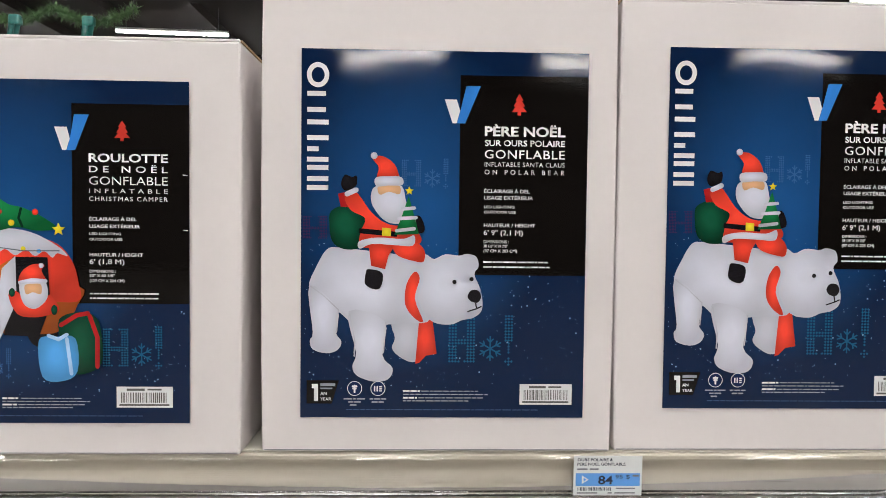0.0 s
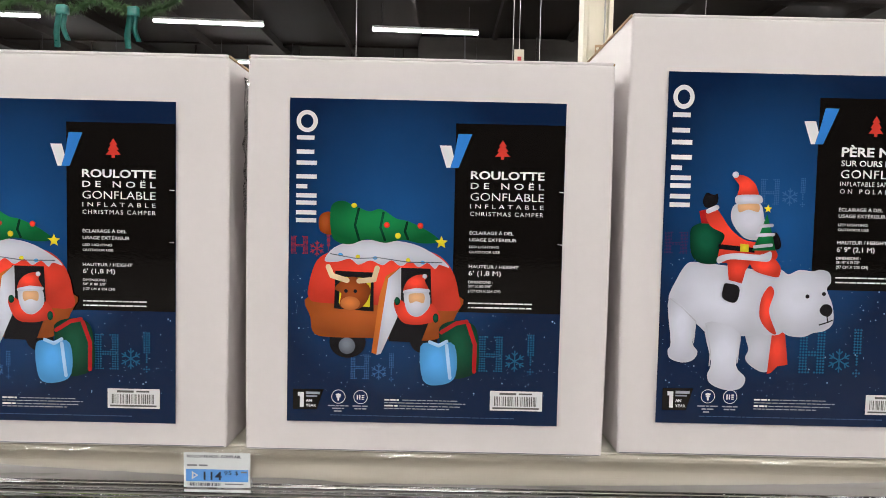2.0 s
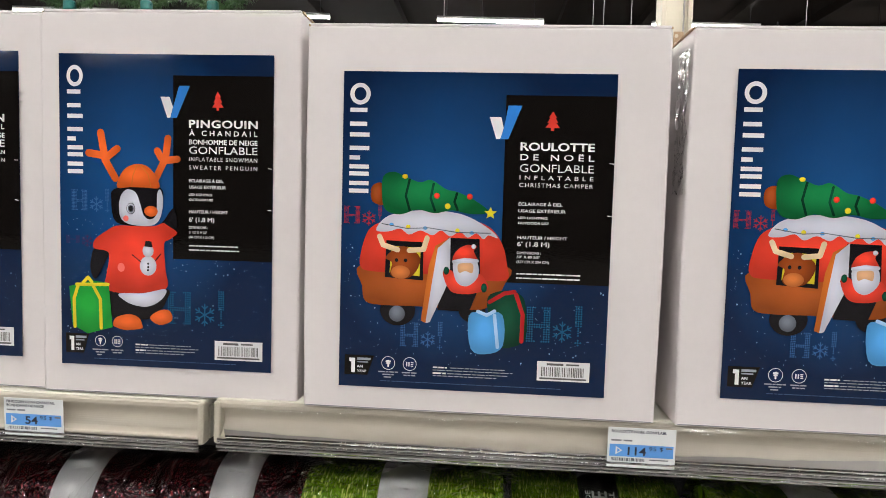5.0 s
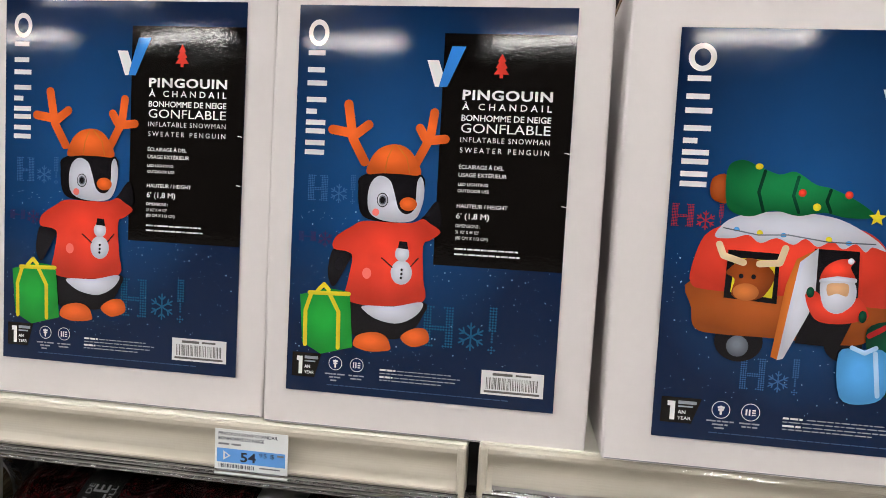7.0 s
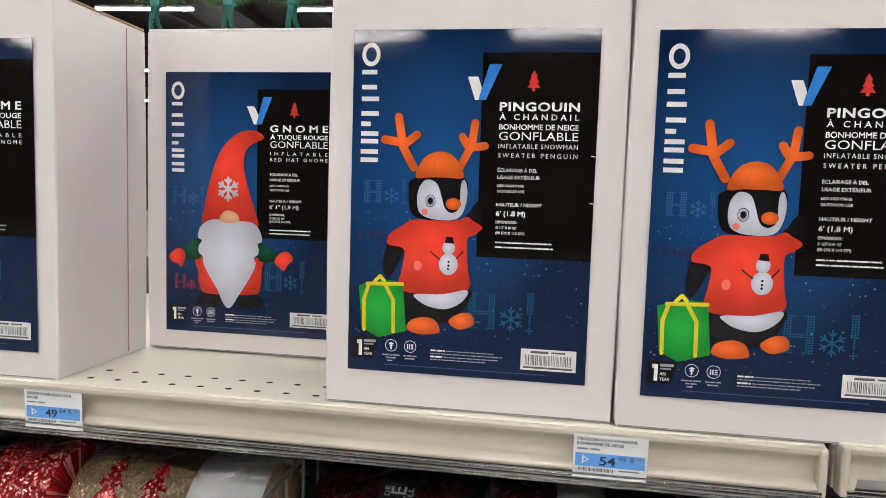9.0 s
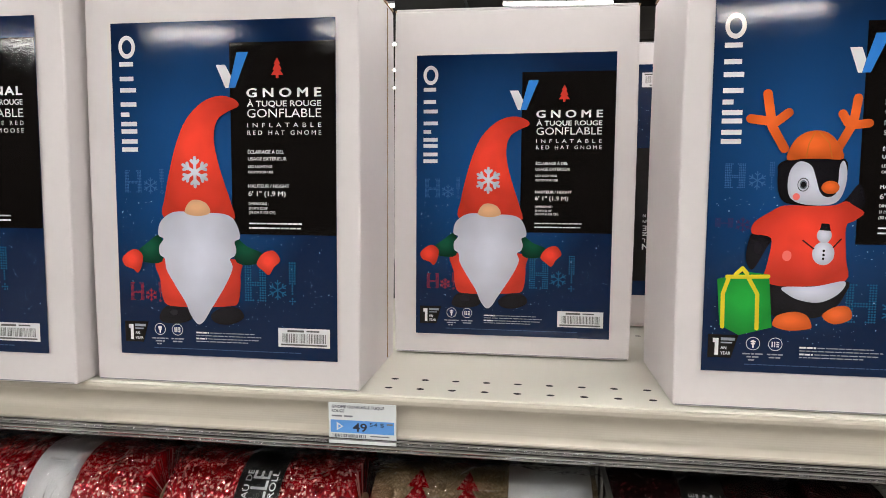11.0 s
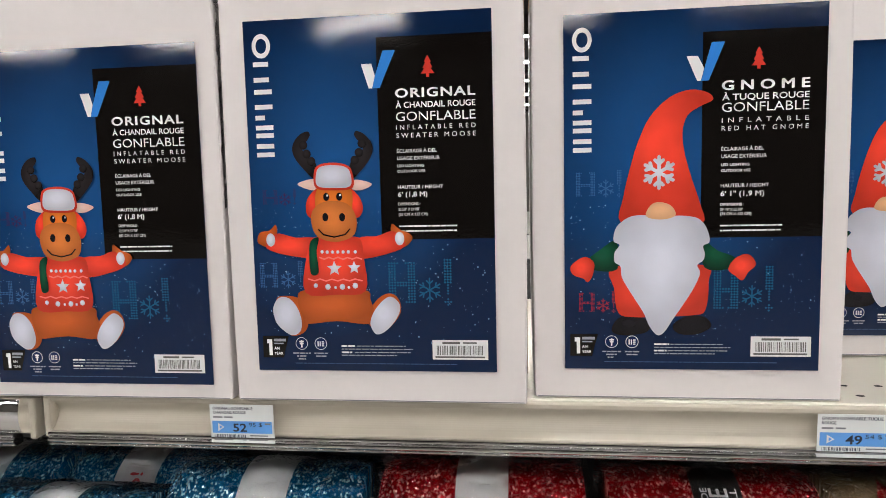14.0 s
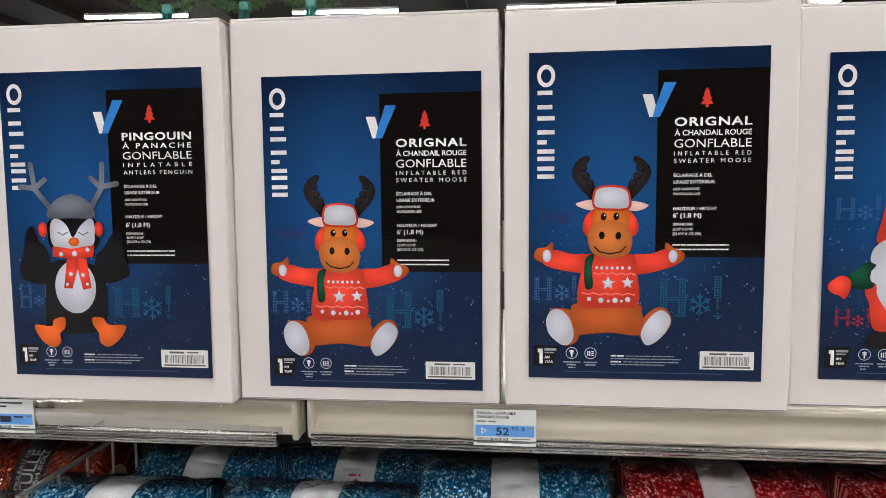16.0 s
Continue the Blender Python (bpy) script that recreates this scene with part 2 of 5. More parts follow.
def mesh_foil(name, colour, glint, strands=700.0, ribbed=False):
    """Metallic ribbon mesh wound round a roll: slanting rows of strands with dark gaps and flecks painted as glints."""
    m, n, l, b = base_mat(name, colour, 0.35, 0.55)
    co = n.new("ShaderNodeTexCoord")
    sep = n.new("ShaderNodeSeparateXYZ")
    l.new(co.outputs["Object"], sep.inputs[0])
    turn = n.new("ShaderNodeMath")
    turn.operation = "ARCTAN2"
    l.new(sep.outputs["Z"], turn.inputs[0])
    l.new(sep.outputs["Y"], turn.inputs[1])
    arc = n.new("ShaderNodeMath")
    arc.operation = "MULTIPLY"
    arc.inputs[1].default_value = 0.05
    l.new(turn.outputs[0], arc.inputs[0])
    flat = n.new("ShaderNodeCombineXYZ")
    l.new(sep.outputs["X"], flat.inputs[0])
    l.new(arc.outputs[0], flat.inputs[1])
    mp = n.new("ShaderNodeMapping")
    mp.inputs["Rotation"].default_value = (0, 0, 0 if ribbed else 0.6)
    mp.inputs["Scale"].default_value = (1.3, 0.3, 1) if ribbed else (1.0, 0.75, 1)
    l.new(flat.outputs[0], mp.inputs["Vector"])
    vor = n.new("ShaderNodeTexVoronoi")
    vor.voronoi_dimensions = "2D"
    vor.inputs["Scale"].default_value = strands
    vor.inputs["Randomness"].default_value = 0.45
    l.new(mp.outputs[0], vor.inputs["Vector"])
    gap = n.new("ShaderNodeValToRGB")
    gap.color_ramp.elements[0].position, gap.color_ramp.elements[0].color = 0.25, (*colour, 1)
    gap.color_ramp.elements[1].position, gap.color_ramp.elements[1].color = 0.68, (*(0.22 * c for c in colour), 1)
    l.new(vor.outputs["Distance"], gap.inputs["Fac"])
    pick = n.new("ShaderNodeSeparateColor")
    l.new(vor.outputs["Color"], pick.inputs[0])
    # sparkle put into the colour: a random share of flecks takes the pale glint
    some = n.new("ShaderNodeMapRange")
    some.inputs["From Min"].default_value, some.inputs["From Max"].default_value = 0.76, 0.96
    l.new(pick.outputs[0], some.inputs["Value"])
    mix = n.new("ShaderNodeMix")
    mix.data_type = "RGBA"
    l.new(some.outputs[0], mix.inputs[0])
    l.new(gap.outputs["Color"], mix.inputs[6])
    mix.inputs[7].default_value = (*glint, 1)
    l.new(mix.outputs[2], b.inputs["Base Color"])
    # each fleck leans its own way
    geo = n.new("ShaderNodeNewGeometry")
    lean = n.new("ShaderNodeVectorMath")
    lean.operation = "SUBTRACT"
    lean.inputs[1].default_value = (0.5, 0.5, 0.5)
    l.new(vor.outputs["Color"], lean.inputs[0])
    tilt = n.new("ShaderNodeVectorMath")
    tilt.operation = "MULTIPLY_ADD"
    tilt.inputs[1].default_value = (0.6, 0.6, 0.6)
    l.new(lean.outputs[0], tilt.inputs[0])
    l.new(geo.outputs["Normal"], tilt.inputs[2])
    unit = n.new("ShaderNodeVectorMath")
    unit.operation = "NORMALIZE"
    l.new(tilt.outputs[0], unit.inputs[0])
    l.new(unit.outputs[0], b.inputs["Normal"])
    b.inputs["Roughness"].default_value, b.inputs["Metallic"].default_value = 0.13, 0.45
    b.inputs["Specular IOR Level"].default_value = 0.8
    return m


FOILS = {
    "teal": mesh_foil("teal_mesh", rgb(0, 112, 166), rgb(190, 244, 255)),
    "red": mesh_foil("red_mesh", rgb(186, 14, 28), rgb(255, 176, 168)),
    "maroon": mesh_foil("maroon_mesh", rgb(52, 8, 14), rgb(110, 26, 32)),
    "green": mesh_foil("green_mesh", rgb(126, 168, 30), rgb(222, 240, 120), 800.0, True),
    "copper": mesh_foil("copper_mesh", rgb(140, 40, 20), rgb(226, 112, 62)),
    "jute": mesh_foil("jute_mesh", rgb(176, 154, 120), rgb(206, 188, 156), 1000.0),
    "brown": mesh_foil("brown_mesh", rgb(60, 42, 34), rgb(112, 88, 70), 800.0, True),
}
BAND_PAPER = varied("grey_white_band_paper", (0.66, 0.66, 0.67), 0.45, coarse=30, amount=0.08)
BAND_BLACK = varied("black_band_paper", (0.012, 0.012, 0.012), 0.4)
BAND_RED = varied("red_band_ink", rgb(196, 60, 66), 0.5)


# ---- mesh helpers ----
def finish(name, bm, material, parent=None, label="", smooth=False):
    me = bpy.data.meshes.new(name)
    bm.to_mesh(me)
    bm.free()
    if material:
        me.materials.append(material)
    if smooth:
        for p in me.polygons:
            p.use_smooth = True
    ob = new(name, me)
    if parent:
        ob.parent = parent
    if label:
        tagged(ob, label)
    return ob


def part(name, bm, material, parent, label="", smooth=False):
    return finish(name, bm, material, parent, label, smooth)


def thing(name, label, category, group="", kind=""):
    return tagged(new(name), label, category, group, kind)


def box(x0, x1, y0, y1, z0, z1, bevel=0.0, bm=None, segments=2):
    tmp = bmesh.new()
    bmesh.ops.create_cube(tmp, size=1)
    for v in tmp.verts:
        v.co = Vector((x0 + (v.co.x + 0.5) * (x1 - x0), y0 + (v.co.y + 0.5) * (y1 - y0), z0 + (v.co.z + 0.5) * (z1 - z0)))
    if bevel:
        bmesh.ops.bevel(tmp, geom=list(tmp.edges), offset=bevel, segments=segments, profile=0.5, affect="EDGES")
    if bm is None:
        return tmp
    join(bm, tmp)
    return bm


def join(bm, other):
    me = bpy.data.meshes.new("tmp")
    other.to_mesh(me)
    other.free()
    bm.from_mesh(me)
    bpy.data.meshes.remove(me)
    return bm


def sweep(profile, x0, x1):
    """A profile of (y, z) points drawn along x, closed and capped."""
    bm = bmesh.new()
    a = [bm.verts.new((x0, y, z)) for y, z in profile]
    b = [bm.verts.new((x1, y, z)) for y, z in profile]
    n = len(profile)
    for i in range(n):
        bm.faces.new((a[i], a[(i + 1) % n], b[(i + 1) % n], b[i]))
    bm.faces.new(a)
    bm.faces.new(list(reversed(b)))
    bmesh.ops.recalc_face_normals(bm, faces=bm.faces)
    return bm


def tube(points, radius, sides=8):
    bm = bmesh.new()
    rings = []
    for i, p in enumerate(points):
        p = Vector(p)
        d = (Vector(points[min(i + 1, len(points) - 1)]) - Vector(points[max(i - 1, 0)])).normalized()
        q = d.to_track_quat("Z", "Y")
        rings.append([bm.verts.new(p + q @ Vector((radius * math.cos(a), radius * math.sin(a), 0))) for a in (2 * math.pi * k / sides for k in range(sides))])
    for r, s in zip(rings, rings[1:]):
        for k in range(sides):
            bm.faces.new((r[k], r[(k + 1) % sides], s[(k + 1) % sides], s[k]))
    bm.faces.new(list(reversed(rings[0])))
    bm.faces.new(rings[-1])
    return bm


# ---- flat printing: u to the right and v down, both 0 to 1, on a sheet of w x h ----
LAYER = 0.000028


class Sheet:
    def __init__(self, w, h, parent):
        self.w, self.h, self.parent, self.layer = w, h, parent, 1

    def at(self, u, v):
        return ((u - 0.5) * self.w, (0.5 - v) * self.h)

    def put(self, name, outlines, material, stuff=False):
        """Closed outlines of local (x, z) points, as one flat shape on the next layer."""
        bm = bmesh.new()
        y = -LAYER * self.layer
        self.layer += 1
        for pts in outlines:
            f = bm.faces.new([bm.verts.new((x, y, z)) for x, z in pts])
            f.normal_update()
            if f.normal.y > 0:
                f.normal_flip()
        bmesh.ops.triangulate(bm, faces=bm.faces)
        ob = part(name, bm, material, self.parent)
        return tagged(ob, kind="stuff") if stuff else ob

    def poly(self, name, pts, material, smooth=False):
        p = list(pts)
        if smooth:
            # a closed curve through the corners
            q, n = [], len(p)
            for i in range(n):
                a, b, c, d = (np.array(p[(i + k) % n]) for k in (-1, 0, 1, 2))
                for t in (0.0, 0.25, 0.5, 0.75):
                    q.append(tuple(b + 0.5 * t * (c - a + t * (2 * a - 5 * b + 4 * c - d + t * (3 * (b - c) + d - a)))))
            p = q
        return self.put(name, [[self.at(*q) for q in p]], material)

    def rects(self, name, rects, material, stuff=False):
        outs = [[self.at(a, b), self.at(c, b), self.at(c, d), self.at(a, d)] for a, b, c, d in rects]
        if stuff:
            return self.put(name, outs, material, True)
        made = []
        for o in outs:
            made.append(self.put(name, [o], material))
            self.layer -= 1
        self.layer += 1
        return made

    def round(self, u, v, ru, rv, sides):
        cx, cz = self.at(u, v)
        return [(cx + ru * self.w * math.cos(2 * math.pi * k / sides), cz + rv * self.h * math.sin(2 * math.pi * k / sides)) for k in range(sides)]

    def blob(self, name, u, v, ru, rv, material, sides=28):
        ob = self.put(name, [self.round(u, v, ru, rv, sides)], material)
        if sides < 14:
            self.layer -= 0.7
        return ob

    def star(self, name, u, v, r, material):
        cx, cz = self.at(u, v)
        return self.put(name, [[(cx + q * r * self.w * math.sin(k * math.pi / 5), cz + q * r * self.w * math.cos(k * math.pi / 5)) for k, q in enumerate([1, 0.45] * 5)]], material)

    def strokes(self, name, lines, width, material):
        """Thick rounded lines through (u, v) points, one shape; width as a part of the sheet's width."""
        bm, r = bmesh.new(), width * self.w / 2
        n = 0
        for pts in lines:
            q = [Vector(self.at(*p)) for p in pts]
            for a, b in zip(q, q[1:]):
                d = (b - a).normalized()
                ang = math.atan2(d.y, d.x)
                y = -LAYER * (self.layer + 0.04 * n)
                n += 1
                out = [b + r * Vector((math.cos(ang + t), math.sin(ang + t))) for t in np.linspace(-math.pi / 2, math.pi / 2, 7)]
                out += [a + r * Vector((math.cos(ang + t), math.sin(ang + t))) for t in np.linspace(math.pi / 2, math.pi * 1.5, 7)]
                f = bm.faces.new([bm.verts.new((p.x, y, p.y)) for p in out])
                f.normal_update()
                if f.normal.y > 0:
                    f.normal_flip()
        self.layer += 1 + 0.04 * n
        ob = part(name, bm, material, self.parent)
        return tagged(ob, kind="stuff") if len(lines) == 1 and n > 6 else ob

    def text(self, name, words, u0, u1, v, hv, material, weight=0.0, spacing=1.0):
        """Words set between u0 and u1 with capitals hv high, centred on v."""
        cu = bpy.data.curves.new("words", "FONT")
        heavy = weight if "M" in words else max(0.0, weight - 0.013)
        weight = 0.0 if "M" in words else min(weight, 0.013)
        cu.body, cu.offset, cu.resolution_u, cu.space_character = words, weight, 3, spacing
        tmp = bpy.data.objects.new("words", cu)
        scene.collection.objects.link(tmp)
        me = bpy.data.meshes.new_from_object(tmp.evaluated_get(bpy.context.evaluated_depsgraph_get()))
        bpy.data.objects.remove(tmp)
        xs = [p.co.x for p in me.vertices]
        x0, x1 = min(xs), max(xs)
        sx, sy = (u1 - u0) * self.w / (x1 - x0), hv * self.h / (0.74 + 2 * weight)
        y = -LAYER * self.layer
        self.layer += 1
        ox, oz = self.at(u0, v)
        if heavy > 0:
            bm = bmesh.new()
            for k, (dx, dz) in enumerate(((0, 0), (1, 0), (-1, 0), (0.5, 0.8), (-0.5, -0.8))):
                n0 = len(bm.verts)
                bm.from_mesh(me)
                bm.verts.ensure_lookup_table()
                for q in bm.verts[n0:]:
                    q.co = Vector((q.co.x + dx * heavy, q.co.y + dz * heavy, 0.08 * k))
            bm.to_mesh(me)
            bm.free()
        for p in me.vertices:
            p.co = Vector((ox + (p.co.x - x0) * sx, y - LAYER * p.co.z, oz + (p.co.y - 0.37) * sy))
        me.materials.clear()
        me.materials.append(material)
        ob = new(name, me)
        ob.parent = self.parent
        return ob


def flake(u, v, r, aspect):
    """The strokes of a six-armed snowflake."""
    lines = []
    for k in range(6):
        a = math.pi * k / 3 + math.pi / 6
        c, s = math.cos(a), math.sin(a)
        lines.append([(u, v), (u + r * c, v + r * s * aspect)])
        for e in (0.8, -0.8):
            m = 0.55
            lines.append([(u + r * m * c, v + r * m * s * aspect), (u + r * m * c + 0.35 * r * math.cos(a + e), v + (r * m * s + 0.35 * r * math.sin(a + e)) * aspect)])
    return lines


def greeting(s, u0, v0, u1, v1, material):
    """The knitted greeting in small stitches: a tall first letter, a snowflake and an exclamation mark."""
    du, dv = u1 - u0, v1 - v0
    rows = 17
    pv = dv / rows
    pu = pv * s.h / s.w
    stem = max(2, round(0.12 * du / pu))
    wide = round(0.42 * du / pu)
    cells = []
    for j in range(1, rows - 1):
        for i in range(wide):
            serif = j in (1, rows - 2) and (i <= stem or i >= wide - 1 - stem)
            if i < stem or i >= wide - stem or j in (8, 9) or serif:
                cells.append((u0 + (i + 0.5) * pu, v0 + (j + 0.5) * pv))
    um = u1 - 0.08 * du
    for j in range(0, 13):
        for i in range(-1, 2):
            if j < 9 or i == 0:
                cells.append((um + i * pu, v0 + (j + 0.5) * pv))
    for i, j in ((0, 14), (0, 15), (0, 16), (-1, 15), (1, 15)):
        cells.append((um + i * pu, v0 + (j + 0.5) * pv))
    outs = []
    for u, v in cells:
        a, b, c, d = u - 0.48 * pu, u + 0.48 * pu, v - 0.46 * pv, v + 0.46 * pv
        outs.append([s.at(u, c), s.at(b, v), s.at(u, d), s.at(a, v)])
    s.put("greeting_letter", outs, material, True)
    s.strokes("greeting_snowflake", flake(u0 + 0.64 * du, v0 + 0.66 * dv, 0.18 * du, s.w / s.h), 0.022 * du, material)
    s.layer -= 1


def dashes(lines, rnd, thick=0.0036):
    """Unreadable small print as word-long bars along (u0, u1, v) lines."""
    out = []
    for u0, u1, v in lines:
        u = u0
        while u < u1 - 0.006:
            w = min(rnd.uniform(0.008, 0.034), u1 - u)
            out.append((u, v - thick / 2, u + w, v + thick / 2))
            u += w + 0.0032
    return out


def common_print(s, lines, details, lay):
    """All that the printed fronts share: dark text block, marks, badges, small print and barcode."""
    rnd = random.Random(len(lines[0][0]) + len(lines))
    specks = []
    for _ in range(300):
        u, v = rnd.random() * 0.97 + 0.015, 0.52 + 0.4 * rnd.random() ** 1.2
        r = rnd.choice((0.0011, 0.0011, 0.0014, 0.0014, 0.0018, 0.0028))
        specks.append(s.round(u, v, r, r * s.w / s.h, 6))
    s.put("snow_specks", specks, ink(rgb(135, 172, 212)), True)
    pu, pt, pb = lay["panel"]
    s.rects("text_block", [(pu, pt, 0.999, pb)], BLACK_INK)
    # plain bars in place of the maker's name
    e = lay["mark"]
    ring = s.round(e + 0.063, 0.07, 0.0385, 0.0335, 32)
    hole = s.round(e + 0.063, 0.07, 0.0225, 0.0205, 32)
    s.put("brand_ring", [[ring[k], ring[(k + 1) % 32], hole[(k + 1) % 32], hole[k]] for k in range(32)], WHITE_INK)
    s.rects("brand_bar", [(e + 0.026, v, e + far, v + 0.013) for v, far in ((0.1135, 0.09), (0.1565, 0.09), (0.19, 0.1), (0.232, 0.1), (0.262, 0.066), (0.29, 0.1), (0.312, 0.1), (0.342, 0.1), (0.366, 0.1))], WHITE_INK)
    a, c, m, t, w, d = lay["logo"]
    s.poly("logo_white_shape", [(a, w), (a + 0.042, w), (m - 0.004, d - 0.034), (m - 0.016, d), (m - 0.03, d)], WHITE_INK)
    s.poly("logo_blue_shape", [(c - 0.05, t), (c, t), (m + 0.014, d), (m - 0.015, d), (m - 0.003, d - 0.034)], LOGO_BLUE)
    tu, tv = lay["tree"]
    s.poly("tree_icon", [(tu, tv - 0.03), (tu + 0.014, tv - 0.012), (tu + 0.009, tv - 0.01), (tu + 0.02, tv + 0.004), (tu + 0.013, tv + 0.006), (tu + 0.027, tv + 0.02), (tu + 0.006, tv + 0.02), (tu + 0.006, tv + 0.029),
                         (tu - 0.006, tv + 0.029), (tu - 0.006, tv + 0.02), (tu - 0.027, tv + 0.02), (tu - 0.013, tv + 0.006), (tu - 0.02, tv + 0.004), (tu - 0.009, tv - 0.01), (tu - 0.014, tv - 0.012)], ICON_RED)
    u0, u1 = lay["title"]
    for (words, hv, weight, spacing), v in zip(lines, lay["title_v"]):
        s.text("title_text", words, u0, u1, v, hv, WHITE_INK, weight, spacing)
        s.layer -= 1
    for v, (words, wide, hv) in zip(lay["detail_v"], (("ÉCLAIRAGE À DEL", 0.16, 0.0105), ("USAGE EXTÉRIEUR", 0.172, 0.0105), ("LED LIGHTING", 0.107, 0.008), ("OUTDOOR USE", 0.112, 0.008),
                                                      ("HAUTEUR / HEIGHT", 0.182, 0.0105), (details[0], details[1], 0.0145), ("DIMENSIONS :", 0.088, 0.0085), (details[2], 0.085, 0.0085), (details[3], 0.118, 0.0085))):
        s.text("detail_text", words, u0, u0 + wide, v, hv, WHITE_INK, 0.012)
        s.layer -= 1
    d = lay["weight_v"]
    s.rects("weight_line", dashes([(u0, u0 + 0.235, d), (u0, u0 + 0.235, d + 0.0135)], rnd, 0.0042), WHITE_INK, True)
    # foot of the sheet
    s.poly("warranty_badge", [(0.022, 0.898), (0.135, 0.898), (0.11, 0.962), (0.022, 0.962)], BLACK_INK)
    s.poly("warranty_figure", [(0.04, 0.908), (0.062, 0.908), (0.062, 0.955), (0.048, 0.955), (0.048, 0.92), (0.04, 0.92)], WHITE_INK)
    s.text("warranty_text", "AN", 0.07, 0.092, 0.934, 0.0095, WHITE_INK, 0.02)
    s.text("warranty_text", "YEAR", 0.07, 0.108, 0.949, 0.009, WHITE_INK, 0.008)
    s.rects("warranty_line", [(0.07, 0.906, 0.122, 0.914), (0.07, 0.918, 0.112, 0.922)], BAR_GREY)
    asp = s.w / s.h
    for u in (0.19, 0.272):
        s.blob("icon_ring", u, 0.92, 0.026, 0.026 * asp, WHITE_INK)
        s.blob("icon_disc", u, 0.92, 0.0238, 0.0238 * asp, ink(rgb(13, 35, 78)))
    s.strokes("plug_icon", [[(0.19, 0.912), (0.19, 0.93)], [(0.183, 0.914), (0.197, 0.914)], [(0.185, 0.92), (0.195, 0.92)]], 0.0065, WHITE_INK)
    s.rects("approval_icon", [(0.258, 0.913, 0.263, 0.928), (0.267, 0.913, 0.2715, 0.928), (0.276, 0.913, 0.286, 0.9165), (0.276, 0.919, 0.286, 0.9225), (0.276, 0.925, 0.286, 0.928)], WHITE_INK)
    s.rects("icon_caption", dashes([(0.152, 0.228, 0.9485), (0.168, 0.212, 0.957), (0.174, 0.206, 0.9655), (0.243, 0.301, 0.9485), (0.25, 0.294, 0.957)], rnd, 0.0038), BAR_GREY, True)
    s.rects("small_print_head", dashes([(0.36, 0.42, 0.9265), (0.36, 0.41, 0.945)], rnd, 0.0048), WHITE_INK, True)
    s.rects("small_print", dashes([(0.425, 0.63, 0.9265), (0.36, 0.66, 0.9355), (0.415, 0.65, 0.945), (0.36, 0.6, 0.9535)], rnd, 0.0028), BAR_GREY, True)
    s.rects("foot_line", dashes([(0.16, 0.84, 0.978)], rnd, 0.0024), ink(rgb(60, 84, 122)), True)
    b0, c0, b1, c1 = lay["bar"]
    s.rects("barcode_label", [(b0, c0, b1, c1)], ink(rgb(220, 219, 221)))
    bars, u, du, dv = [], b0 + 0.08 * (b1 - b0), b1 - b0, c1 - c0
    while u < b1 - 0.09 * du:
        w = rnd.choice((0.0016, 0.0028, 0.004))
        bars.append((u, c0 + 0.28 * dv, u + w, c0 + 0.77 * dv))
        u += w + rnd.choice((0.002, 0.003, 0.0045))
    s.rects("barcode", bars + [(b0 + 0.18 * du, c0 + 0.09 * dv, b0 + 0.5 * du, c0 + 0.2 * dv), (b0 + 0.55 * du, c0 + 0.1 * dv, b0 + 0.8 * du, c0 + 0.18 * dv), (b0 + 0.05 * du, c0 + 0.83 * dv, b0 + 0.94 * du, c0 + 0.92 * dv)], ink(rgb(98, 96, 94)), True)


def sweater_art(s):
    greeting(s, 0.057, 0.426, 0.243, 0.502, FAINT)
    greeting(s, 0.03, 0.576, 0.188, 0.605, HO_DIM)
    greeting(s, 0.514, 0.741, 0.789, 0.862, CYAN)
    s.strokes("antler_shape", [[(0.267, 0.392), (0.22, 0.334), (0.199, 0.248)], [(0.208, 0.32), (0.142, 0.313)], [(0.223, 0.328), (0.277, 0.298)]], 0.0339, ORANGE)
    s.strokes("antler_shape", [[(0.458, 0.39), (0.505, 0.325), (0.516, 0.262)], [(0.502, 0.332), (0.559, 0.327)], [(0.486, 0.326), (0.466, 0.302)]], 0.0320, ORANGE)
    s.poly("dark_wing_shape", [(0.464, 0.55), (0.499, 0.52), (0.542, 0.483), (0.561, 0.538), (0.532, 0.553)], FIGURE_BLACK, True)
    s.poly("dark_body_shape", [(0.238, 0.751), (0.234, 0.816), (0.263, 0.843), (0.333, 0.841), (0.413, 0.843), (0.47, 0.82), (0.508, 0.781), (0.504, 0.739)], FIGURE_BLACK, True)
    s.poly("dark_head_shape", [(0.258, 0.428), (0.248, 0.459), (0.253, 0.506), (0.275, 0.533), (0.335, 0.542), (0.414, 0.541), (0.478, 0.514), (0.49, 0.472), (0.483, 0.419), (0.358, 0.412)], FIGURE_BLACK, True)
    s.poly("white_face_shape", [(0.324, 0.426), (0.294, 0.447), (0.285, 0.486), (0.297, 0.522), (0.345, 0.539), (0.424, 0.541), (0.467, 0.529), (0.489, 0.493), (0.493, 0.451), (0.48, 0.424), (0.466, 0.438), (0.464, 0.48), (0.458, 0.509), (0.43, 0.52), (0.402, 0.507), (0.385, 0.47), (0.365, 0.436)], FIGURE_WHITE, True)
    for r, m in ((0.021, FIGURE_BLACK), (0.0185, FIGURE_WHITE), (0.0135, FIGURE_GREY), (0.0095, FIGURE_BLACK)):
        s.blob("eye_shape", 0.341, 0.487, r, 0.92 * r * s.w / s.h * 1.35, m, 20)
    s.blob("cheek_shape", 0.318, 0.519, 0.013, 0.0095, PALE_RED)
    s.blob("beak_shape", 0.437, 0.494, 0.032, 0.0172, ORANGE)
